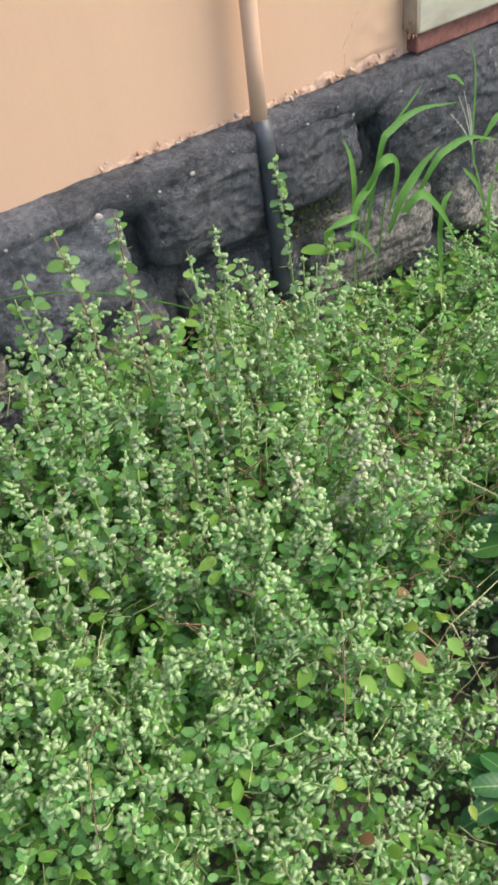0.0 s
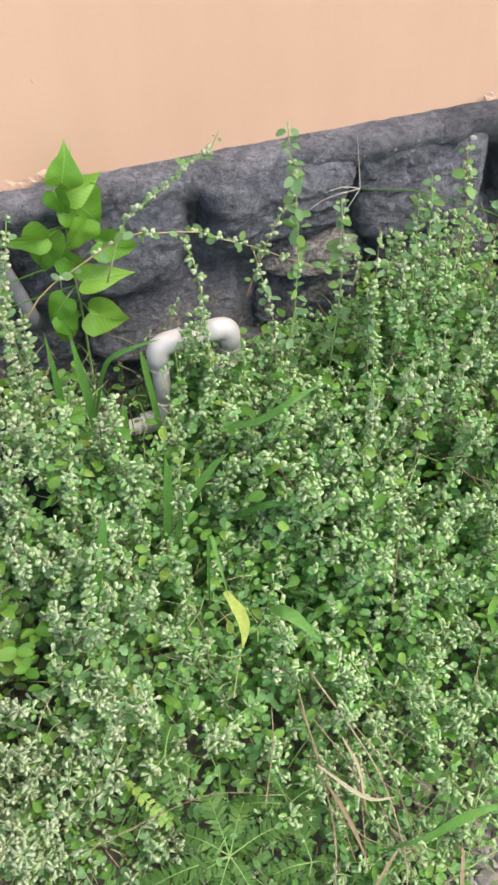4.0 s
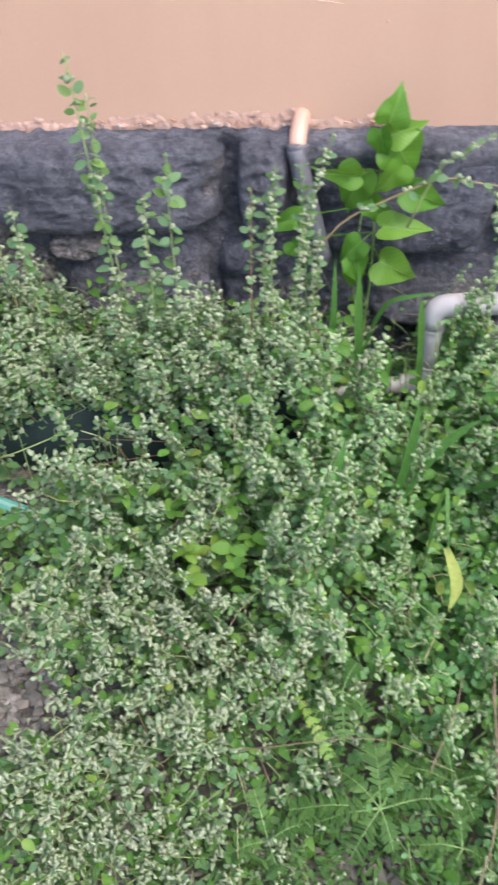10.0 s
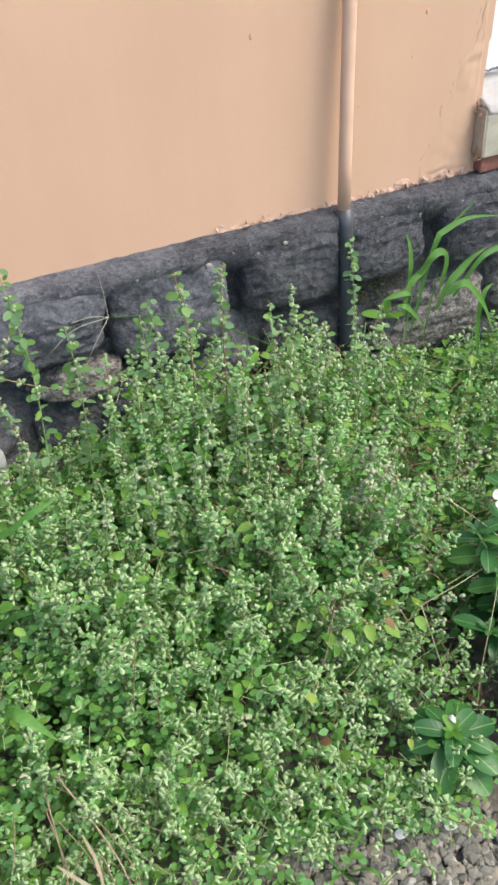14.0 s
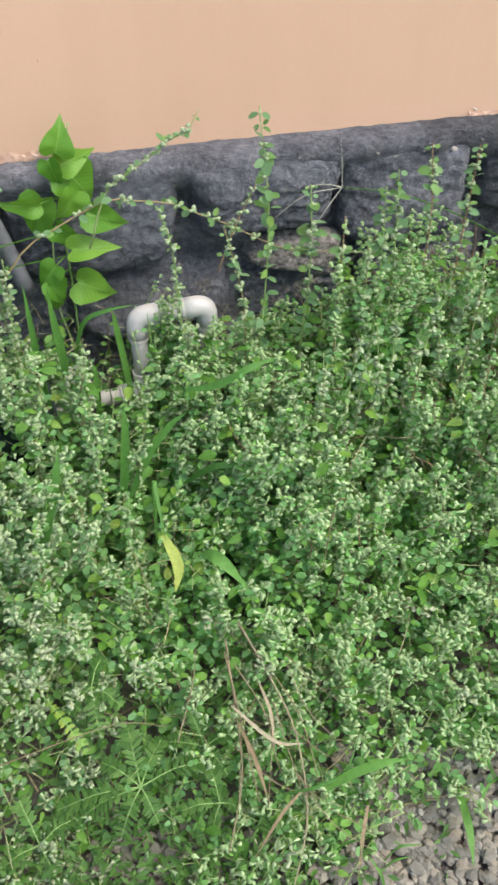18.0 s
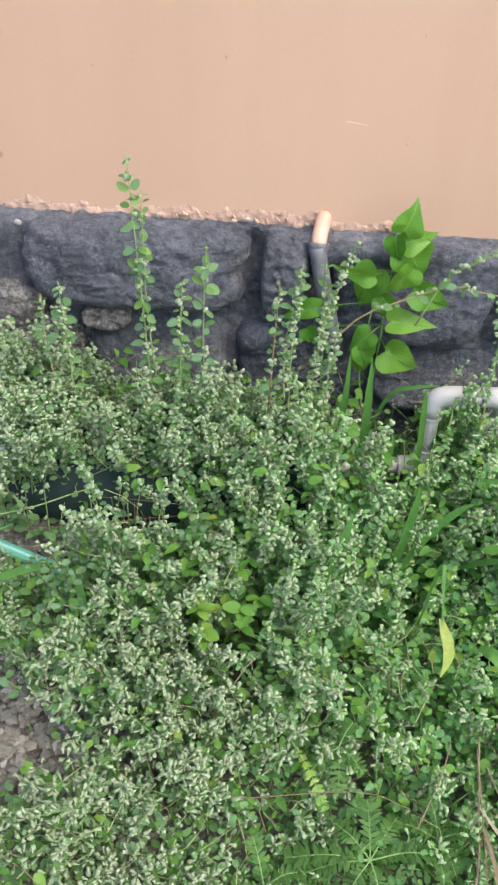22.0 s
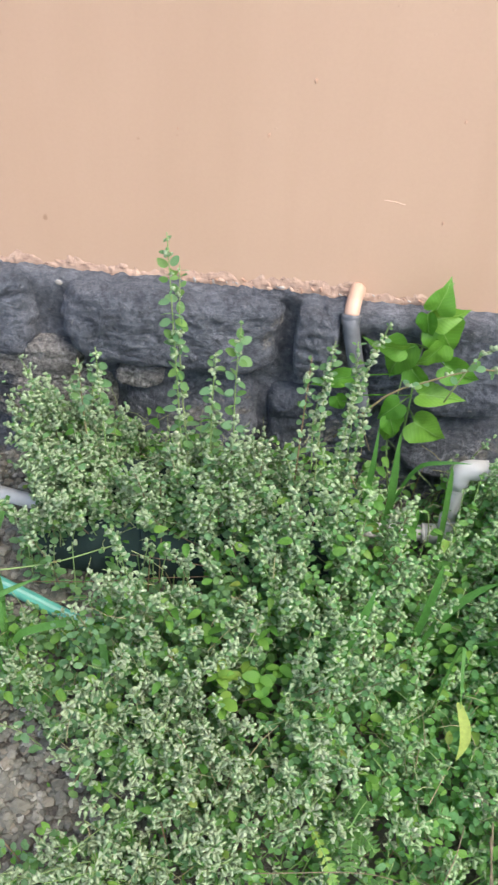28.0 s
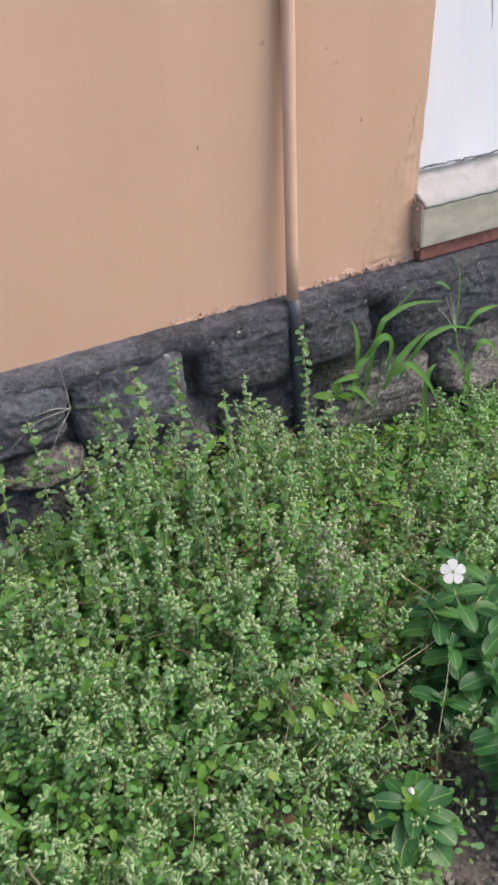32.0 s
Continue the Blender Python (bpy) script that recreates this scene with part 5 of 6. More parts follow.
def grass_tuft(label, at, blades, mat=GRASS, name="grass_tuft"):
    """blades: width, then places in the world from foot to tip."""
    t = thing(name, label, "grass", at, "grass tufts")
    for width, *pts in blades:
        m, width = mat, width * 0.78
        if width < 0:
            width, m = -width, GRASS_YELLOW
        part("blade", blade_mesh([tuple(Vector(p) - Vector(at)) for p in pts], width, m), t)
    return t


def build_runner():
    """A long thin grass runner over the hose to the drum."""
    at = Vector((-0.1, -0.39, 0.12))
    r = thing("grass_runner", "thin pale green grass runner trailing over the hose", "grass", at, "grass tufts")
    pts = [(-0.26, -0.404, 0.12), (-0.19, -0.4, 0.135), (-0.129, -0.395, 0.14), (-0.019, -0.373, 0.16), (0.06, -0.34, 0.175), (0.15, -0.3, 0.19)]
    tube("stalk", smooth_path([Vector(p) - at for p in pts], 30), 0.0016, STEM, r, "pale jointed stalk", 6, 0.7)
    for p in pts[1:5]:
        tube("joint", [Vector(p) - at - Vector((0.003, 0, 0)), Vector(p) - at + Vector((0.003, 0, 0.0006))], 0.0026, STEM, r, "swollen joint", 7)


grass_tuft("tuft of broad green grass blades beside the white pipe", (0.57, -0.3, 0.05), [
    (0.017, (0.545, -0.28, 0.10), (0.545, -0.3, 0.32), (0.542, -0.305, 0.42), (0.54, -0.3, 0.485)),
    (0.013, (0.51, -0.27, 0.10), (0.505, -0.29, 0.3), (0.507, -0.3, 0.42), (0.507, -0.29, 0.488)),
    (0.012, (0.57, -0.3, 0.1), (0.585, -0.31, 0.24), (0.59, -0.32, 0.33), (0.588, -0.32, 0.35)),
    (0.013, (0.65, -0.27, 0.1), (0.64, -0.29, 0.29), (0.632, -0.3, 0.4), (0.63, -0.3, 0.43)),
    (0.009, (0.55, -0.24, 0.26), (0.58, -0.26, 0.38), (0.62, -0.27, 0.41), (0.665, -0.27, 0.415)),
])
grass_tuft("broad green grass blades rising out of the weeds", (0.62, -0.47, 0.06), [
    (0.017, (0.6, -0.46, 0.16), (0.612, -0.46, 0.24), (0.622, -0.45, 0.32), (0.625, -0.44, 0.36)),
    (0.016, (0.605, -0.47, 0.17), (0.65, -0.45, 0.26), (0.69, -0.44, 0.31), (0.715, -0.44, 0.33)),
    (0.021, (0.47, -0.56, 0.17), (0.49, -0.54, 0.24), (0.515, -0.52, 0.31), (0.527, -0.5, 0.35)),
    (0.012, (0.7, -0.46, 0.2), (0.75, -0.5, 0.27), (0.82, -0.52, 0.27)),
    (0.014, (0.72, -0.4, 0.34), (0.77, -0.42, 0.36), (0.82, -0.42, 0.385), (0.865, -0.4, 0.38)),
])
grass_tuft("grass blade turning bright yellow at its tip", (0.65, -0.62, 0.05), [
    (0.007, (0.645, -0.54, 0.12), (0.65, -0.57, 0.33), (0.652, -0.61, 0.32), (0.655, -0.64, 0.283)),
    (-0.02, (0.652, -0.632, 0.29), (0.664, -0.655, 0.266), (0.665, -0.67, 0.25), (0.657, -0.686, 0.231)),
    (0.021, (0.7, -0.675, 0.29), (0.713, -0.69, 0.3), (0.728, -0.705, 0.293), (0.752, -0.725, 0.262)),
])
grass_tuft("sprawling green grass tuft on the gravel by the hose", (-0.08, -0.5, 0.01), [
    (0.022, (-0.138, -0.265, 0.2), (-0.143, -0.324, 0.175), (-0.15, -0.355, 0.172), (-0.116, -0.419, 0.14), (-0.09, -0.47, 0.1), (-0.076, -0.5, 0.05)),
    (0.016, (-0.085, -0.47, 0.05), (-0.13, -0.39, 0.15), (-0.198, -0.455, 0.15), (-0.235, -0.49, 0.12), (-0.258, -0.515, 0.095)),
    (0.016, (-0.075, -0.5, 0.05), (-0.1, -0.5, 0.11), (-0.16, -0.545, 0.105), (-0.205, -0.565, 0.085), (-0.25, -0.583, 0.05)),
    (0.014, (-0.11, -0.49, 0.04), (-0.13, -0.517, 0.09), (-0.08, -0.535, 0.1), (-0.058, -0.553, 0.08), (-0.047, -0.568, 0.04)),
])
grass_tuft("arching grass blades beside the weeds on gravel", (-0.06, -0.54, 0.01), [
    (0.017, (-0.068, -0.53, 0.05), (-0.04, -0.52, 0.13), (-0.015, -0.515, 0.15), (0.041, -0.506, 0.17), (0.08, -0.503, 0.168), (0.105, -0.51, 0.155)),
    (0.016, (0.09, -0.5, 0.16), (0.106, -0.52, 0.15), (0.12, -0.55, 0.115), (0.137, -0.58, 0.07)),
    (0.018, (-0.25, -0.385, 0.1), (-0.29, -0.375, 0.118), (-0.323, -0.362, 0.12), (-0.42, -0.3, 0.1)),
    (0.013, (-0.235, -0.396, 0.11), (-0.27, -0.42, 0.115), (-0.3, -0.448, 0.1), (-0.34, -0.5, 0.075)),
    (0.014, (-0.14, -0.361, 0.15), (-0.19, -0.385, 0.13), (-0.235, -0.396, 0.105)),
    (0.014, (-0.172, -0.476, 0.09), (-0.13, -0.47, 0.13), (-0.08, -0.44, 0.15), (-0.036, -0.4, 0.15)),
])
build_runner()
grass_tuft("arching grass blades at the foot of the plinth", (1.66, -0.15, 0.09), [
    (0.0145, (1.65, -0.15, 0.3), (1.681, -0.16, 0.484), (1.708, -0.156, 0.511), (1.767, -0.152, 0.522), (1.853, -0.148, 0.504)),
    (0.016, (1.615, -0.17, 0.36), (1.625, -0.17, 0.421), (1.654, -0.166, 0.441), (1.677, -0.162, 0.459), (1.712, -0.158, 0.467)),
    (0.019, (1.648, -0.17, 0.44), (1.665, -0.18, 0.478), (1.692, -0.176, 0.478), (1.705, -0.172, 0.452), (1.701, -0.168, 0.406), (1.694, -0.164, 0.371)),
    (0.0145, (1.64, -0.14, 0.33), (1.638, -0.15, 0.432), (1.64, -0.146, 0.463), (1.637, -0.142, 0.495), (1.629, -0.138, 0.519)),
    (0.014, (1.63, -0.17, 0.4), (1.611, -0.18, 0.413), (1.585, -0.176, 0.411), (1.564, -0.172, 0.405)),
    (0.014, (1.595, -0.18, 0.39), (1.608, -0.19, 0.388), (1.633, -0.186, 0.36), (1.658, -0.182, 0.324)),
    (0.005, (1.66, -0.14, 0.36), (1.713, -0.13, 0.475), (1.743, -0.126, 0.502), (1.788, -0.122, 0.531), (1.805, -0.118, 0.542)),
    (0.005, (1.625, -0.16, 0.25), (1.632, -0.16, 0.33), (1.645, -0.165, 0.44)),
    (0.005, (1.68, -0.15, 0.25), (1.69, -0.155, 0.36), (1.70, -0.16, 0.45)),
])
grass_tuft("broad grass blades bending over the lower stones", (1.76, -0.16, 0.09), [
    (0.019, (1.70, -0.16, 0.34), (1.725, -0.16, 0.391), (1.749, -0.156, 0.41), (1.781, -0.152, 0.431), (1.82, -0.148, 0.445)),
    (0.0145, (1.74, -0.16, 0.36), (1.786, -0.17, 0.434), (1.822, -0.166, 0.446), (1.87, -0.162, 0.445), (1.947, -0.158, 0.413)),
    (0.02, (1.70, -0.19, 0.39), (1.729, -0.2, 0.413), (1.763, -0.196, 0.383), (1.801, -0.192, 0.329), (1.838, -0.188, 0.25)),
    (0.018, (1.80, -0.19, 0.2), (1.79, -0.185, 0.3), (1.80, -0.18, 0.36), (1.825, -0.175, 0.375)),
])
tall_grass = grass_tuft("tall grass with a seed stalk at the plinth", (1.93, -0.14, 0.09), [
    (0.0065, (1.944, -0.15, 0.22), (1.923, -0.146, 0.326), (1.899, -0.142, 0.405), (1.9, -0.138, 0.474), (1.902, -0.134, 0.533), (1.893, -0.13, 0.573), (1.875, -0.126, 0.6)),
    (0.01, (1.87, -0.142, 0.524), (1.847, -0.146, 0.544), (1.824, -0.15, 0.554)),
    (0.016, (1.862, -0.16, 0.392), (1.896, -0.156, 0.354), (1.924, -0.152, 0.306), (1.944, -0.148, 0.251)),
    (0.013, (1.924, -0.17, 0.26), (1.922, -0.166, 0.314), (1.93, -0.162, 0.332), (1.939, -0.158, 0.346)),
    (0.016, (1.94, -0.16, 0.36), (1.958, -0.16, 0.382), (1.993, -0.156, 0.358), (2.024, -0.152, 0.305)),
    (0.013, (1.92, -0.14, 0.41), (1.95, -0.14, 0.443), (1.985, -0.136, 0.446), (2.022, -0.132, 0.442)),
    (0.016, (1.86, -0.25, 0.27), (1.881, -0.25, 0.285), (1.908, -0.246, 0.25), (1.943, -0.242, 0.196)),
    (0.011, (1.87, -0.25, 0.29), (1.878, -0.25, 0.275), (1.89, -0.246, 0.222), (1.886, -0.242, 0.189)),
])
for tip in ((1.864, -0.138, 0.507), (1.871, -0.142, 0.514), (1.844, -0.142, 0.487), (1.883, -0.142, 0.49)):
    a, b = np.array((1.888, -0.15, 0.423)) - (1.93, -0.14, 0.09), np.array(tip) - (1.93, -0.14, 0.09)
    tube("seed_finger", smooth_path([a, (a + b) / 2 + (0.002, 0, 0.002), b], 8), 0.0011, PALE_STALK, tall_grass, "pale seed finger", 5, 0.5)


grass_tuft("broad grass blade over the gravel edge", (0.84, -0.95, 0.02), [
    (0.018, (0.80, -0.95, 0.13), (0.835, -0.948, 0.158), (0.87, -0.948, 0.17), (0.907, -0.948, 0.168)),
    (0.006, (0.75, -0.94, 0.12), (0.79, -0.95, 0.145), (0.83, -0.94, 0.15), (0.86, -0.9, 0.16)),
])
grass_tuft("grey-green grass blade and star of blades on gravel", (1.02, -0.95, 0.01), [
    (0.017, (1.0, -0.93, 0.03), (0.99, -0.97, 0.05), (0.985, -1.01, 0.05), (0.98, -1.045, 0.03)),
    (0.008, (1.06, -0.94, 0.02), (1.03, -0.9, 0.07), (1.0, -0.87, 0.1), (0.97, -0.83, 0.12)),
    (0.007, (1.06, -0.94, 0.02), (1.03, -0.96, 0.06), (1.0, -0.99, 0.05)),
    (0.007, (1.06, -0.94, 0.02), (1.09, -0.97, 0.06), (1.1, -1.01, 0.03)),
    (0.007, (1.06, -0.94, 0.02), (1.1, -0.92, 0.07), (1.13, -0.9, 0.06)),
    (0.006, (1.06, -0.94, 0.02), (1.06, -0.98, 0.06), (1.06, -1.02, 0.04)),
])


grass_tuft("thin green grass stalk in front of the stones", (-0.37, -0.08, 0.1), [
    (0.006, (-0.372, -0.08, 0.10), (-0.366, -0.08, 0.3), (-0.371, -0.08, 0.382), (-0.38, -0.08, 0.432), (-0.396, -0.08, 0.479), (-0.412, -0.08, 0.535)),
    (0.007, (-0.394, -0.08, 0.474), (-0.378, -0.085, 0.497), (-0.361, -0.09, 0.513)),
    (0.008, (-0.369, -0.08, 0.3), (-0.375, -0.09, 0.345), (-0.385, -0.1, 0.36)),
], PALE_STEM)


def scatter_grass(label, at, spread_x, spread_y, n, length, width, mat=GRASS):
    """A small tuft of fine blades standing on the ground."""
    rows = []
    for _ in range(n):
        x, y = at[0] + rng.uniform(-spread_x, spread_x), at[1] + rng.uniform(-spread_y, spread_y)
        z = float(ground_height(x, y))
        a, l = rng.uniform(0, 6.28), length * rng.uniform(0.6, 1.2)
        dx, dy = math.cos(a) * l * 0.55, math.sin(a) * l * 0.55
        rows.append((width, (x, y, z), (x + dx * 0.35, y + dy * 0.35, z + l * 0.5), (x + dx, y + dy, z + l * rng.uniform(0.35, 0.8))))
    grass_tuft(label, at, rows, mat)


scatter_grass("small green grass tuft on the gravel", (-0.14, -0.7, 0.0), 0.075, 0.09, 100, 0.06, 0.0042)
scatter_grass("thin green grass tuft on the gravel", (-0.24, -0.64, 0.0), 0.05, 0.06, 34, 0.05, 0.004)
scatter_grass("small green grass tuft on the gravel", (-0.2, -0.9, 0.0), 0.04, 0.05, 16, 0.05, 0.005)
scatter_grass("small green grass tuft at the pipe foot", (-0.33, -0.15, 0.07), 0.08, 0.05, 14, 0.11, 0.008)
scatter_grass("fine grass between the weeds", (0.3, -0.56, 0.03), 0.1, 0.06, 14, 0.16, 0.007)
scatter_grass("fine grass at the edge of the bed", (0.68, -1.02, 0.0), 0.2, 0.06, 12, 0.09, 0.005)


def build_seed_head():
    g = thing("grass_seed_head", "thin pale grass seed head with spreading fingers against stones", "grass", (1.45, -0.42, 0.3))
    o = np.array((1.45, -0.42, 0.3))
    node = np.array((1.052, -0.075, 0.468))
    tube("stalk", smooth_path([np.array(p) - o for p in ((1.52, -0.5, 0.25), (1.45, -0.42, 0.335), (1.36, -0.32, 0.40), (1.25, -0.2, 0.445), (1.15, -0.12, 0.465), node)], 30), 0.0014, VINE, g, "thin green stalk", 5, 0.6)
    for tip, mid in (((1.052, -0.05, 0.545), (1.054, -0.06, 0.5)), ((0.93, -0.08, 0.425), (0.985, -0.08, 0.463)), ((0.975, -0.1, 0.365), (1.01, -0.09, 0.42)), ((0.98, -0.1, 0.49), (1.02, -0.08, 0.48))):
        tube("finger", smooth_path([node - o, np.array(mid) - o, np.array(tip) - o], 10), 0.0007, PALE_STALK, g, "pale finger", 5, 0.5)


build_seed_head()


# ---- straw and dry litter ----
def build_straw():
    s = thing("straw_stalk", "bent dry brown grass stalks lying in the weeds", "straw", (0.72, -0.9, 0.1))
    o = np.array((0.72, -0.9, 0.1))
    for r, *pts in (
        (0.0022, (0.715, -0.74, 0.20), (0.712, -0.82, 0.17), (0.704, -0.91, 0.15), (0.672, -0.99, 0.12)),
        (0.0018, (0.71, -0.76, 0.2), (0.716, -0.85, 0.165), (0.72, -0.94, 0.13)),
        (0.0024, (0.735, -0.73, 0.22), (0.765, -0.81, 0.19), (0.782, -0.88, 0.165), (0.775, -0.97, 0.13), (0.74, -1.04, 0.08)),
        (0.0016, (0.75, -0.76, 0.2), (0.79, -0.86, 0.18), (0.80, -0.95, 0.13)),
        (0.0016, (0.63, -0.86, 0.17), (0.66, -0.8, 0.2), (0.672, -0.76, 0.22)),
        (0.0013, (0.4, -0.84, 0.16), (0.55, -0.83, 0.19), (0.62, -0.84, 0.18)),
        (0.0014, (0.72, -0.78, 0.2), (0.75, -0.86, 0.17), (0.73, -0.95, 0.14)),
        (0.0013, (0.7, -0.88, 0.17), (0.74, -0.93, 0.16), (0.79, -0.95, 0.13)),
        (0.0013, (0.76, -0.84, 0.19), (0.77, -0.92, 0.16), (0.79, -1.0, 0.1)),
    ):
        tube("stalk", smooth_path([np.array(p) - o - (0, 0, 0.02) for p in pts], 16), r * 0.65, STRAW, s, "", 5, 0.6)
    for _ in range(8):
        x, y, a = rng.uniform(0.69, 0.79), rng.uniform(-0.95, -0.78), rng.normal(-1.5, 0.5)
        l = rng.uniform(0.06, 0.16)
        mid, end = (x + l * 0.5 * math.cos(a), y + l * 0.5 * math.sin(a)), (x + l * math.cos(a + 0.3), y + l * math.sin(a + 0.3))
        z = 0.2 + 0.6 * (y + 0.75) * 0.6
        tube("stalk", smooth_path([np.array((x, y, z)) - o, np.array((*mid, z - 0.02)) - o, np.array((*end, max(0.04, z - 0.07))) - o], 8), rng.uniform(0.0006, 0.0012), STRAW, s, "", 4, 0.5)
    for width, *pts in (
        (0.009, (0.71, -0.86, 0.17), (0.722, -0.91, 0.16), (0.73, -0.95, 0.13)),
        (0.008, (0.705, -0.84, 0.18), (0.75, -0.89, 0.165), (0.79, -0.9, 0.16)),
        (0.008, (0.77, -0.95, 0.14), (0.74, -0.97, 0.13), (0.70, -1.0, 0.09)),
        (0.01, (0.86, -0.96, 0.08), (0.845, -0.99, 0.07), (0.83, -1.03, 0.03)),
        (0.007, (0.745, -0.82, 0.19), (0.752, -0.86, 0.18), (0.748, -0.9, 0.15)),
    ):
        part("dry_blade", blade_mesh([tuple(np.array(p) - o) for p in pts], width * 0.6, STRAW), s, "dry brown blade")


build_straw()


def build_twigs(label, at, mat, rows):
    t = thing("weed_twig", label, "twig", at, "loose twigs")
    for pts in rows:
        tube("twig", smooth_path([np.array(p) - np.array(at) for p in pts], 14), 0.001, mat, t, "", 5, 0.6)


build_twigs("thin reddish stems crossing over the dark drum", (0.25, -0.33, 0.05), TWIG, [((0.33, -0.33, 0.19), (0.25, -0.34, 0.21), (0.17, -0.33, 0.24), (0.1, -0.3, 0.27)), ((0.34, -0.35, 0.17), (0.2, -0.37, 0.16), (0.05, -0.38, 0.13), (-0.1, -0.38, 0.1)), ((0.33, -0.36, 0.18), (0.22, -0.36, 0.19), (0.1, -0.35, 0.18)), ((0.32, -0.34, 0.16), (0.28, -0.36, 0.2), (0.26, -0.38, 0.14))])
build_twigs("brown weed twigs between the leaves", (1.2, -0.6, 0.15), TWIG, [((1.15, -0.52, 0.1), (1.12, -0.55, 0.28), (1.17, -0.62, 0.25), (1.2, -0.68, 0.2)), ((1.25, -0.6, 0.1), (1.22, -0.63, 0.24), (1.15, -0.72, 0.2), (1.08, -0.78, 0.15)), ((1.2, -0.3, 0.2), (1.19, -0.32, 0.34), (1.21, -0.35, 0.42)), ((1.3, -0.5, 0.12), (1.36, -0.58, 0.26), (1.4, -0.66, 0.24)), ((1.5, -0.4, 0.2), (1.44, -0.5, 0.27), (1.48, -0.55, 0.28), (1.56, -0.5, 0.25)), ((0.95, -0.55, 0.2), (0.9, -0.62, 0.28), (0.86, -0.7, 0.24))])
build_twigs("bent pale dry stalks over the dark leaves", (1.4, -0.8, 0.1), PALE_STRAW, [((1.56, -0.67, 0.24), (1.474, -0.69, 0.225), (1.416, -0.699, 0.215), (1.324, -0.706, 0.205)), ((1.324, -0.706, 0.205), (1.328, -0.738, 0.16), (1.332, -0.77, 0.11)), ((1.474, -0.702, 0.23), (1.43, -0.75, 0.17), (1.39, -0.79, 0.115), (1.363, -0.824, 0.06)), ((1.43, -0.6, 0.3), (1.46, -0.65, 0.28), (1.49, -0.69, 0.25))])


def loose_leaf(name, label, category, mesh, at, direction, size, group):
    ob = new(name, mesh)
    m = turns_from(np.array([direction], float), np.array([(rng.normal(0, 0.3), -0.35, 1.0)]))[0]
    ob.matrix_world = Matrix.Translation(at) @ Matrix(m.tolist()).to_4x4() @ Matrix.Diagonal((size, size, size, 1))
    tagged(ob, label, category, group)


YELLOW_LEAVES = [(0.965, -0.495, 0.405), (0.985, -0.485, 0.41), (0.98, -0.50, 0.385), (1.09, -0.77, 0.2), (1.06, -0.79, 0.19), (0.24, -0.56, 0.22), (0.15, -0.95, 0.11), (1.12, -0.85, 0.15), (1.21, -0.3, 0.42), (0.48, -0.33, 0.36), (0.95, -0.92, 0.13), (0.86, -0.74, 0.2), (0.74, -0.58, 0.33)]
for k, c in enumerate(YELLOW_LEAVES):
    a = k * 2.1
    loose_leaf("yellow_leaf", "yellow-green spotted leaf among the weeds", "leaf", OVAL_YELLOW, c, (math.cos(a), math.sin(a) - 0.6, -0.4), 0.014 if k < 3 else 0.02 + 0.004 * math.sin(k), "yellow leaves")


def build_branch(label, at, path, leaves):
    """A lying stem with broad yellowing leaves on short stalks."""
    t = thing("weed_branch", label, "weed", at, "yellow leaves")
    way = smooth_path([tuple(Vector(p) - Vector(at)) for p in path], 20)
    tube("stem", way, 0.0011, TWIG, t, "thin brown stem", 5, 0.6)
    for c, turn, size in leaves:
        foot = Vector(c) - Vector(at)
        d = (math.cos(turn), math.sin(turn), -0.25)
        place_leaf(OVAL_YELLOW, "leaf", foot, d, (rng.normal(0, 0.2), -0.45, 1.0), size, t)
        near = way[np.argmin(np.linalg.norm(way - np.array(foot), axis=1))]
        tube("leaf_stalk", [tuple(near), tuple((Vector(near) + foot) / 2 + Vector((0, 0, 0.003))), tuple(foot)], 0.0009, STEM, t, "", 4)


build_branch("lying weed branch with broad yellowing leaves", (1.15, -0.63, 0.15), [(1.15, -0.6, 0.13), (1.17, -0.645, 0.2), (1.185, -0.68, 0.19), (1.225, -0.69, 0.205), (1.27, -0.715, 0.185), (1.33, -0.7, 0.19)], [((1.178, -0.645, 0.21), -0.9, 0.03), ((1.172, -0.685, 0.2), -1.8, 0.024), ((1.192, -0.695, 0.205), -1.2, 0.026), ((1.228, -0.705, 0.21), -1.7, 0.027), ((1.253, -0.715, 0.205), -0.9, 0.029), ((1.31, -0.715, 0.195), -1.4, 0.026), ((1.32, -0.695, 0.2), 0.9, 0.024), ((1.285, -0.69, 0.21), 1.9, 0.022), ((1.155, -0.645, 0.2), -2.6, 0.025)])
for k, c in enumerate([(1.28, -0.66, 0.25), (1.36, -0.5, 0.28), (1.39, -0.48, 0.28), (1.25, -0.72, 0.23), (1.5, -0.45, 0.26), (1.1, -0.83, 0.16)]):
    a = k * 1.7
    loose_leaf("rusty_leaf", "rust-coloured withered leaf among the weeds", "leaf", OVAL_RUST, c, (math.cos(a), math.sin(a), -0.3), 0.021, "rusty leaves")
for c, s in (((-0.145, -0.82, 0.022), 0.035), ((1.394, -0.75, 0.045), 0.04), ((1.375, -0.78, 0.04), 0.035), ((1.23, -0.885, 0.05), 0.045)):
    loose_leaf("dry_leaf", "dry curled leaf lying on the ground", "leaf", mesh_from("dry_leaf", OVAL_V * (0.8, 1, 2.5), OVAL_F, STRAW if c[0] < 0 else RUST), c, (0.4, -1, 0.1), s, "dry leaves")
for c in ((1.15, -0.93, 0.035), (1.13, -0.86, 0.06), (1.22, -0.95, 0.035)):
    loose_leaf("fallen_petal", "fallen white petal on gravel", "petal", mesh_from("fallen_petal", OVAL_V * (1.3, 1, 1.5), OVAL_F, PETAL), c, (0.8, -0.5, 0.3), 0.018, "fallen petals")


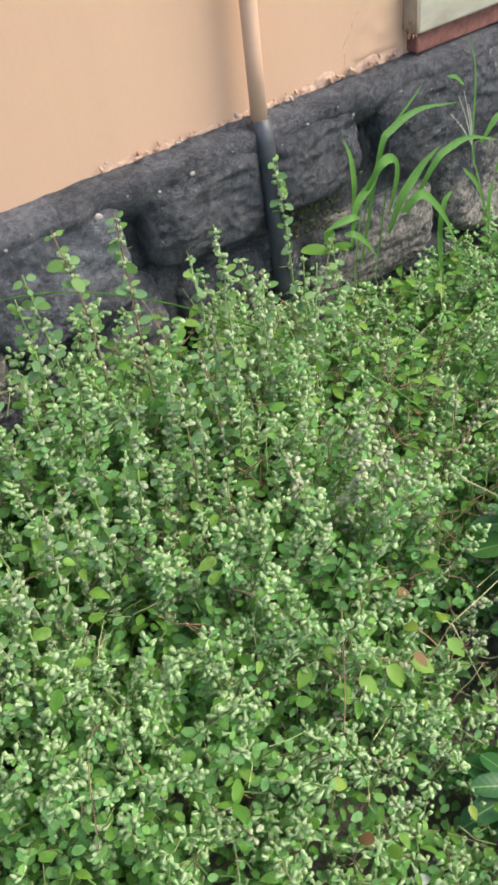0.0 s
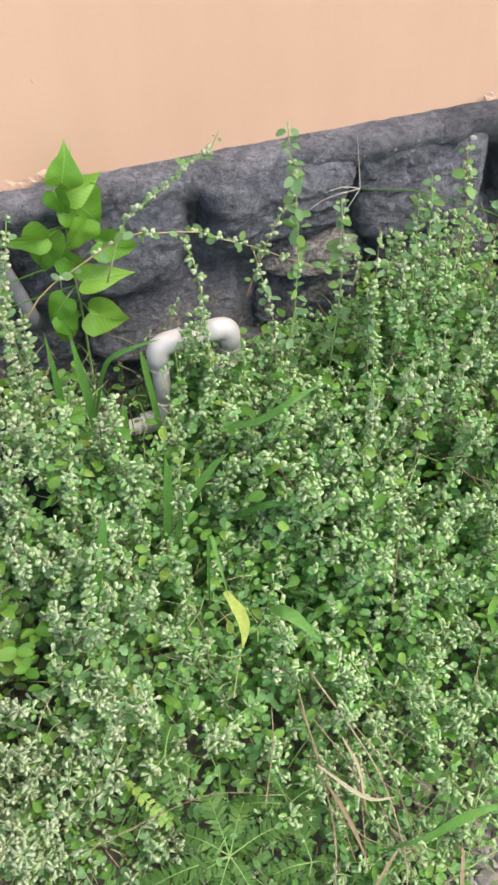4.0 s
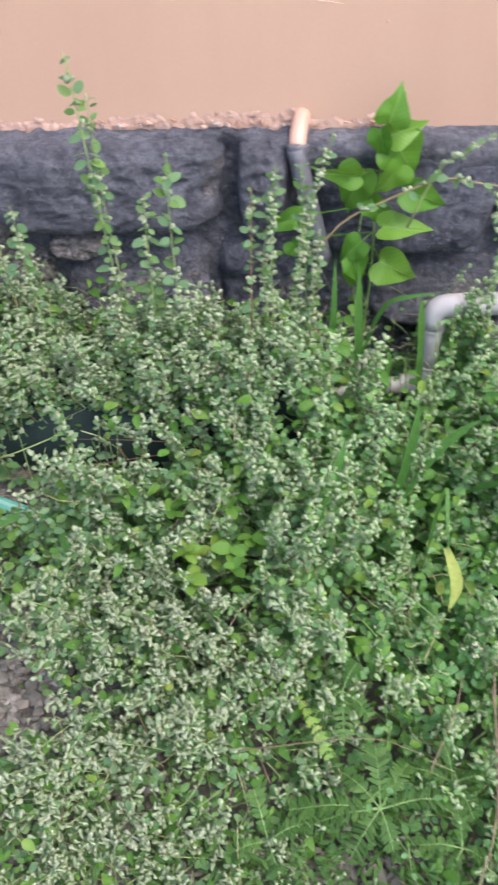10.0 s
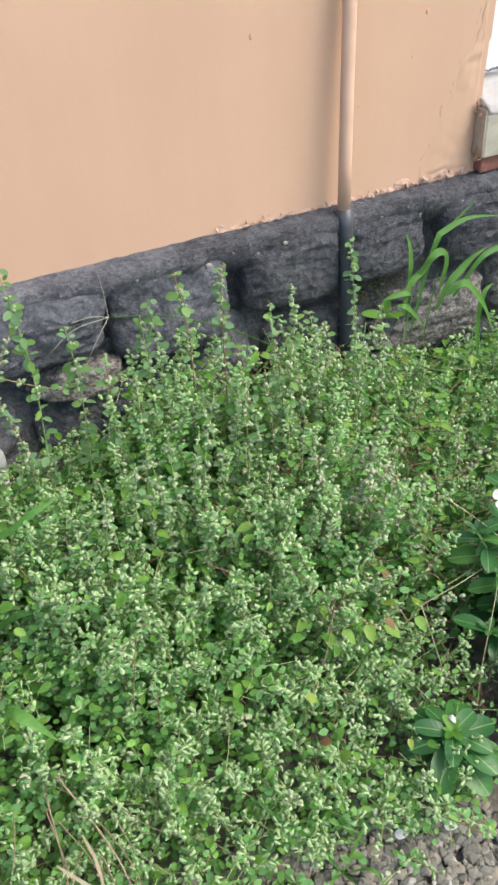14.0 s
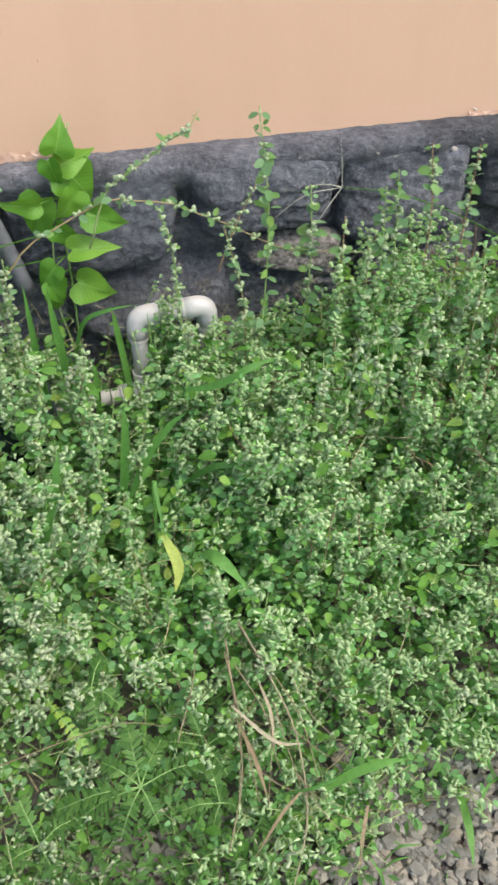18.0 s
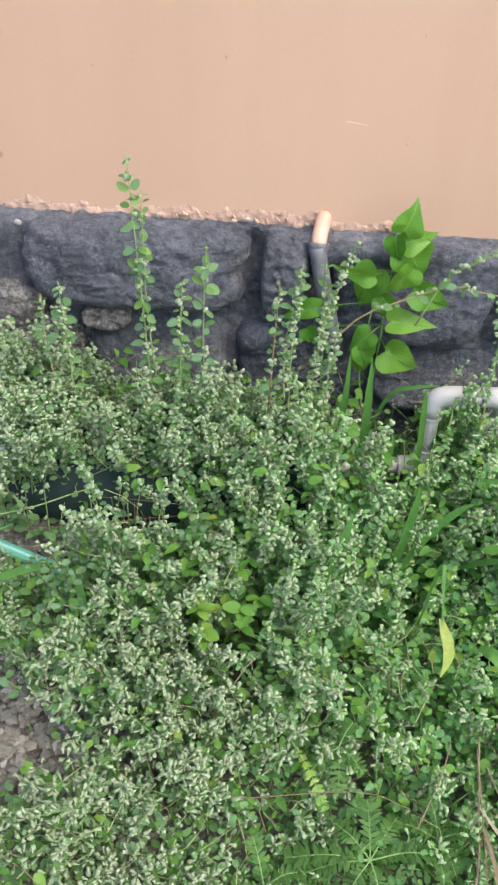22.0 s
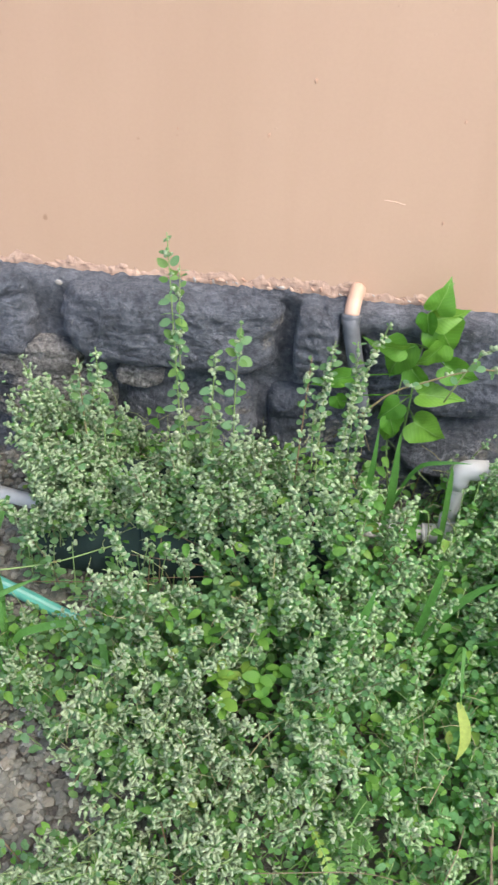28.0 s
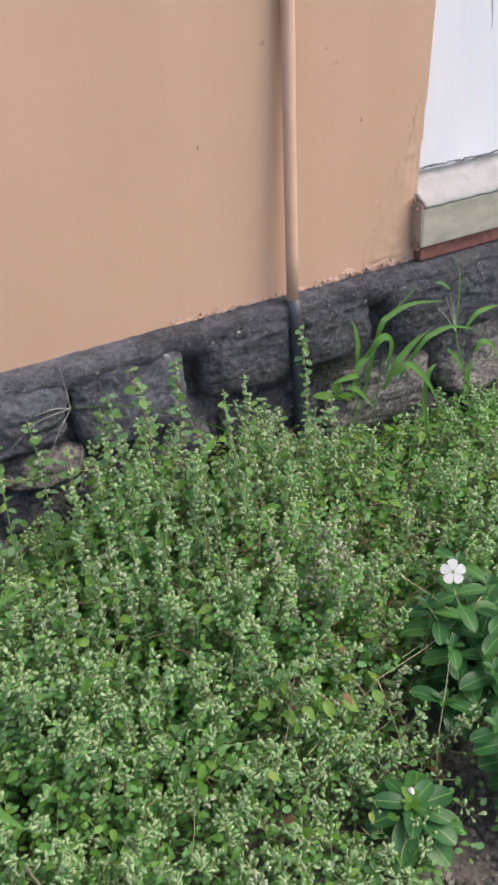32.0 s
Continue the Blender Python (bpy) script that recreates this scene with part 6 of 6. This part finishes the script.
# ---- periwinkles ----
GLOSSY_V, GLOSSY_F = leaf_form(0.48, 0.16, 0.26, 7, 0.26)
GLOSSY_MESH = mesh_from("periwinkle_leaf", GLOSSY_V, GLOSSY_F, GLOSSY)
PETAL_V, PETAL_F = leaf_form(0.8, 0.02, 0.05, 6, 0.55)
PETAL_MESH = mesh_from("petal", PETAL_V, PETAL_F, PETAL)


def build_periwinkle(label, at, shoots, flower=None):
    """shoots: tip place in the world and the number of leaf pairs."""
    p = thing("periwinkle", label, "flowering plant", at, "periwinkles")
    for tip, pairs in shoots:
        tip = Vector(tip) - Vector(at)
        path = smooth_path([(0, 0, 0), tuple(tip * 0.5 + Vector((0.008, -0.01, 0.02))), tuple(tip)], 12)
        tube("stem", path, 0.0026, STEM, p, "green stem", 6, 0.6)
        for i in range(pairs):
            u = 0.3 + 0.7 * i / max(1, pairs - 1)
            c = Vector(path[min(12, int(u * 12))])
            a = i * 1.57 + tip.x * 9
            for b in (a, a + math.pi):
                s = (0.066 - 0.014 * max(0, u - 0.75) / 0.25) * rng.uniform(0.85, 1.1)
                d = (math.cos(b), math.sin(b) - 0.15, rng.uniform(0.05, 0.3) + 0.5 * max(0, u - 0.85))
                place_leaf(GLOSSY_MESH, "leaf", c, d, (rng.normal(0, 0.15), -0.15, 1), s, p)
        for b in range(4):
            a = b * 1.57 + 0.7
            place_leaf(GLOSSY_MESH, "leaf", tip, (math.cos(a), math.sin(a), 0.9), (0, 0, 1), 0.022, p)
    if flower:
        c = Vector(flower) - Vector(at)
        fl = part("flower", mesh_from("flower", BUD_V * 0.012, BUD_F, BUD), p, "white five-petalled flower")
        fl.location = c
        face = Vector((-0.35, -0.6, 0.75)).normalized()
        e1 = face.cross(Vector((0, 0, 1))).normalized()
        e2 = e1.cross(face)
        for k in range(5):
            a = k * 2 * math.pi / 5 + 0.3
            d = e1 * math.cos(a) + e2 * math.sin(a)
            place_leaf(PETAL_MESH, "petal", d * 0.002, tuple(d), tuple(face), 0.019, fl)
    return p


build_periwinkle("glossy dark green periwinkle with a white flower beside bare soil", (1.52, -0.72, 0.02), [((1.50, -0.66, 0.29), 7), ((1.55, -0.74, 0.28), 7), ((1.58, -0.66, 0.25), 7), ((1.46, -0.72, 0.22), 6), ((1.62, -0.78, 0.24), 6), ((1.50, -0.78, 0.2), 6), ((1.45, -0.66, 0.27), 7), ((1.56, -0.6, 0.26), 6), ((1.64, -0.7, 0.27), 7), ((1.42, -0.76, 0.15), 5)], (1.488, -0.672, 0.335))


def build_periwinkle_rosette(label, at, head):
    """One short stem that carries whorls of leaves spread flat under a white bud."""
    p = thing("periwinkle", label, "flowering plant", at, "periwinkles")
    top = Vector(head) - Vector(at)
    tube("stem", smooth_path([(0, 0, 0), tuple(top * 0.5 + Vector((0.004, 0, 0))), tuple(top)], 10), 0.0026, STEM, p, "green stem", 6, 0.8)
    for n, length, drop, rise, turn in ((7, 0.08, 0.03, -0.02, 0.3), (6, 0.072, 0.014, 0.08, 0.85), (5, 0.054, 0.004, 0.25, 0.2)):
        for k in range(n):
            a = turn + k * 2 * math.pi / n + rng.normal(0, 0.1)
            place_leaf(GLOSSY_MESH, "leaf", top - Vector((0, 0, drop)), (math.cos(a), math.sin(a), rise + rng.normal(0, 0.06)), (rng.normal(0, 0.12), -0.2, 1), length * rng.uniform(0.88, 1.1), p)
    young = mesh_from("young_leaf", GLOSSY_V, GLOSSY_F, BRIGHT)
    for k in range(6):
        a = k * 1.05 + 0.5
        place_leaf(young, "young_leaf", top, (math.cos(a), math.sin(a), 0.8), (0, 0, 1), 0.021 + 0.006 * math.sin(k * 2.2), p)
    bud = part("flower_bud", mesh_from("flower_bud", BUD_V * 0.014, BUD_F, PETAL), p, "closed white flower bud")
    bud.location = top + Vector((0.008, 0.006, 0.008))


build_periwinkle_rosette("small glossy periwinkle with a flat rosette of leaves", (1.282, -0.875, 0.0), (1.279, -0.869, 0.12))
build_periwinkle("glossy dark green periwinkle at the edge of the bed", (1.48, -0.9, 0.02), [((1.44, -0.86, 0.19), 7), ((1.5, -0.93, 0.2), 6), ((1.52, -0.86, 0.18), 6), ((1.56, -0.9, 0.2), 7), ((1.46, -0.92, 0.14), 5)])


# ---- small broad weeds ----
def build_rosette(label, at, n, length, mat, width=0.2, lift=0.5, group="broad weeds"):
    t = thing("broad_weed", label, "weed", at, group)
    v, f = leaf_form(width, 0.15, 0.25, 6)
    me = mesh_from("weed_leaf", v, f, mat)
    for k in range(n):
        a = k * 2.4
        a += rng.normal(0, 0.35)
        place_leaf(me, "leaf", (rng.normal(0, 0.03 * length), rng.normal(0, 0.03 * length), 0.004 * k), (math.cos(a), math.sin(a), lift * rng.uniform(0.1, 1.3)), (rng.normal(0, 0.25), rng.normal(-0.1, 0.25), 1), length * rng.uniform(0.75, 1.15), t)
    return t


build_rosette("green weed rosette with long narrow leaves", (0.36, -1.02, 0.06), 8, 0.08, WEED_DARK, 0.06, 0.3)


def pinnate_leaf(parent, foot, tip, arch, width, mat):
    """A feathery leaf: a pale midrib with a comb of lobes on both sides."""
    a, b = Vector(foot), Vector(tip)
    path = smooth_path([tuple(a), tuple((a + b) / 2 + Vector((0, 0, arch))), tuple(b)], 24)
    side = (b - a).cross(Vector((0, 0, 1))).normalized()
    n = max(8, int((b - a).length / 0.007))
    v, f = [], []
    for i in range(n):
        u = 0.16 + 0.84 * (i + 0.5) / n
        c = Vector(path[min(23, int(u * 24))])
        on = (Vector(path[min(24, int(u * 24) + 1)]) - c).normalized()
        reach = width * math.sin(min(1.0, 0.25 + u) * 1.57) * (1.0 if u < 0.8 else 1.25 - (u - 0.8) * 3.4) * rng.uniform(0.8, 1.15)
        for sign in (-1, 1):
            d = side * sign + on * rng.uniform(0.25, 0.55) + Vector((0, 0, rng.uniform(-0.15, 0.3)))
            w = on * 0.0024
            o = len(v)
            v += [tuple(c - w), tuple(c + w), tuple(c + d * reach * 0.55 + w * 1.35 + Vector((0, 0, 0.0012))), tuple(c + d * reach), tuple(c + d * reach * 0.5 - w * 1.1)]
            f += [(o, o + 1, o + 2), (o, o + 2, o + 4), (o + 4, o + 2, o + 3)]
    leaf = part("leaf", mesh_from("feathery_leaf", np.array(v), f, mat), parent)
    tube("midrib", path[::3], 0.0011, MIDRIB, leaf, "pale green midrib", 5, 0.5)


def build_feathery_weed(label, at, leaves, mat=FEATHER):
    t = thing("feathery_weed", label, "weed", at, "feathery weeds")
    for tip, arch, width in leaves:
        pinnate_leaf(t, (0, 0, 0), tuple(Vector(tip) - Vector(at)), arch, width, mat)


build_feathery_weed("green weed rosette with feathery lobed leaves", (0.575, -0.885, 0.1), [((0.568, -0.816, 0.13), 0.01, 0.017), ((0.49, -0.904, 0.085), 0.012, 0.018), ((0.591, -0.925, 0.075), 0.008, 0.015), ((0.665, -0.868, 0.1), 0.014, 0.017), ((0.528, -0.846, 0.11), 0.01, 0.016), ((0.463, -0.885, 0.08), 0.014, 0.018), ((0.54, -0.93, 0.06), 0.01, 0.016), ((0.61, -0.83, 0.11), 0.01, 0.016)])
build_feathery_weed("green weed rosette with feathery lobed leaves", (0.665, -0.848, 0.1), [((0.652, -0.809, 0.13), 0.01, 0.011), ((0.71, -0.837, 0.1), 0.008, 0.012), ((0.597, -0.825, 0.09), 0.01, 0.015), ((0.69, -0.885, 0.08), 0.01, 0.014)])
build_feathery_weed("small green weed rosette with feathery lobed leaves", (0.673, -0.916, 0.075), [((0.621, -0.914, 0.07), 0.008, 0.012), ((0.667, -0.874, 0.095), 0.01, 0.012), ((0.698, -0.922, 0.06), 0.006, 0.011), ((0.655, -0.945, 0.05), 0.006, 0.011)])
build_feathery_weed("green weed rosette with feathery lobed leaves", (0.527, -0.758, 0.15), [((0.484, -0.797, 0.13), 0.01, 0.014), ((0.564, -0.784, 0.13), 0.01, 0.014), ((0.545, -0.73, 0.17), 0.008, 0.012), ((0.53, -0.81, 0.12), 0.012, 0.015)])
build_feathery_weed("green weed rosette with feathery lobed leaves", (0.44, -0.92, 0.07), [((0.39, -0.935, 0.06), 0.008, 0.014), ((0.46, -0.965, 0.04), 0.008, 0.014), ((0.485, -0.9, 0.08), 0.01, 0.014), ((0.42, -0.87, 0.1), 0.01, 0.014)])
build_feathery_weed("yellow-green feathery leaf drooping between the buds", (0.463, -0.763, 0.16), [((0.513, -0.84, 0.13), 0.012, 0.01)], YELLOW)
for k, (x, y, z, n) in enumerate(((0.311, -0.594, 0.2, 7), (0.373, -0.59, 0.2, 6), (0.38, -0.618, 0.2, 5), (0.324, -0.64, 0.2, 6), (0.286, -0.543, 0.23, 4), (0.364, -0.529, 0.22, 5), (0.345, -0.57, 0.17, 7), (0.4, -0.56, 0.19, 6))):
    build_rosette("yellow-green weed with broad oval leaves", (x, y, z), n, 0.023 + 0.004 * math.sin(k * 2.3), YELLOW if k % 3 == 0 else BRIGHT, 0.66, 0.75)
build_rosette("three-leaved green weed at the pipe foot", (1.585, -0.15, 0.35), 4, 0.05, BRIGHT, 0.5, 0.7)
build_rosette("young broad-leaved green weed", (1.0, -0.72, 0.18), 4, 0.026, BRIGHT, 0.42, 0.35)
build_rosette("young broad-leaved green weed", (0.87, -0.83, 0.12), 4, 0.026, BRIGHT, 0.42, 0.4)
build_rosette("young broad-leaved green weed", (-0.17, -0.69, 0.01), 6, 0.035, BRIGHT, 0.4, 0.4)
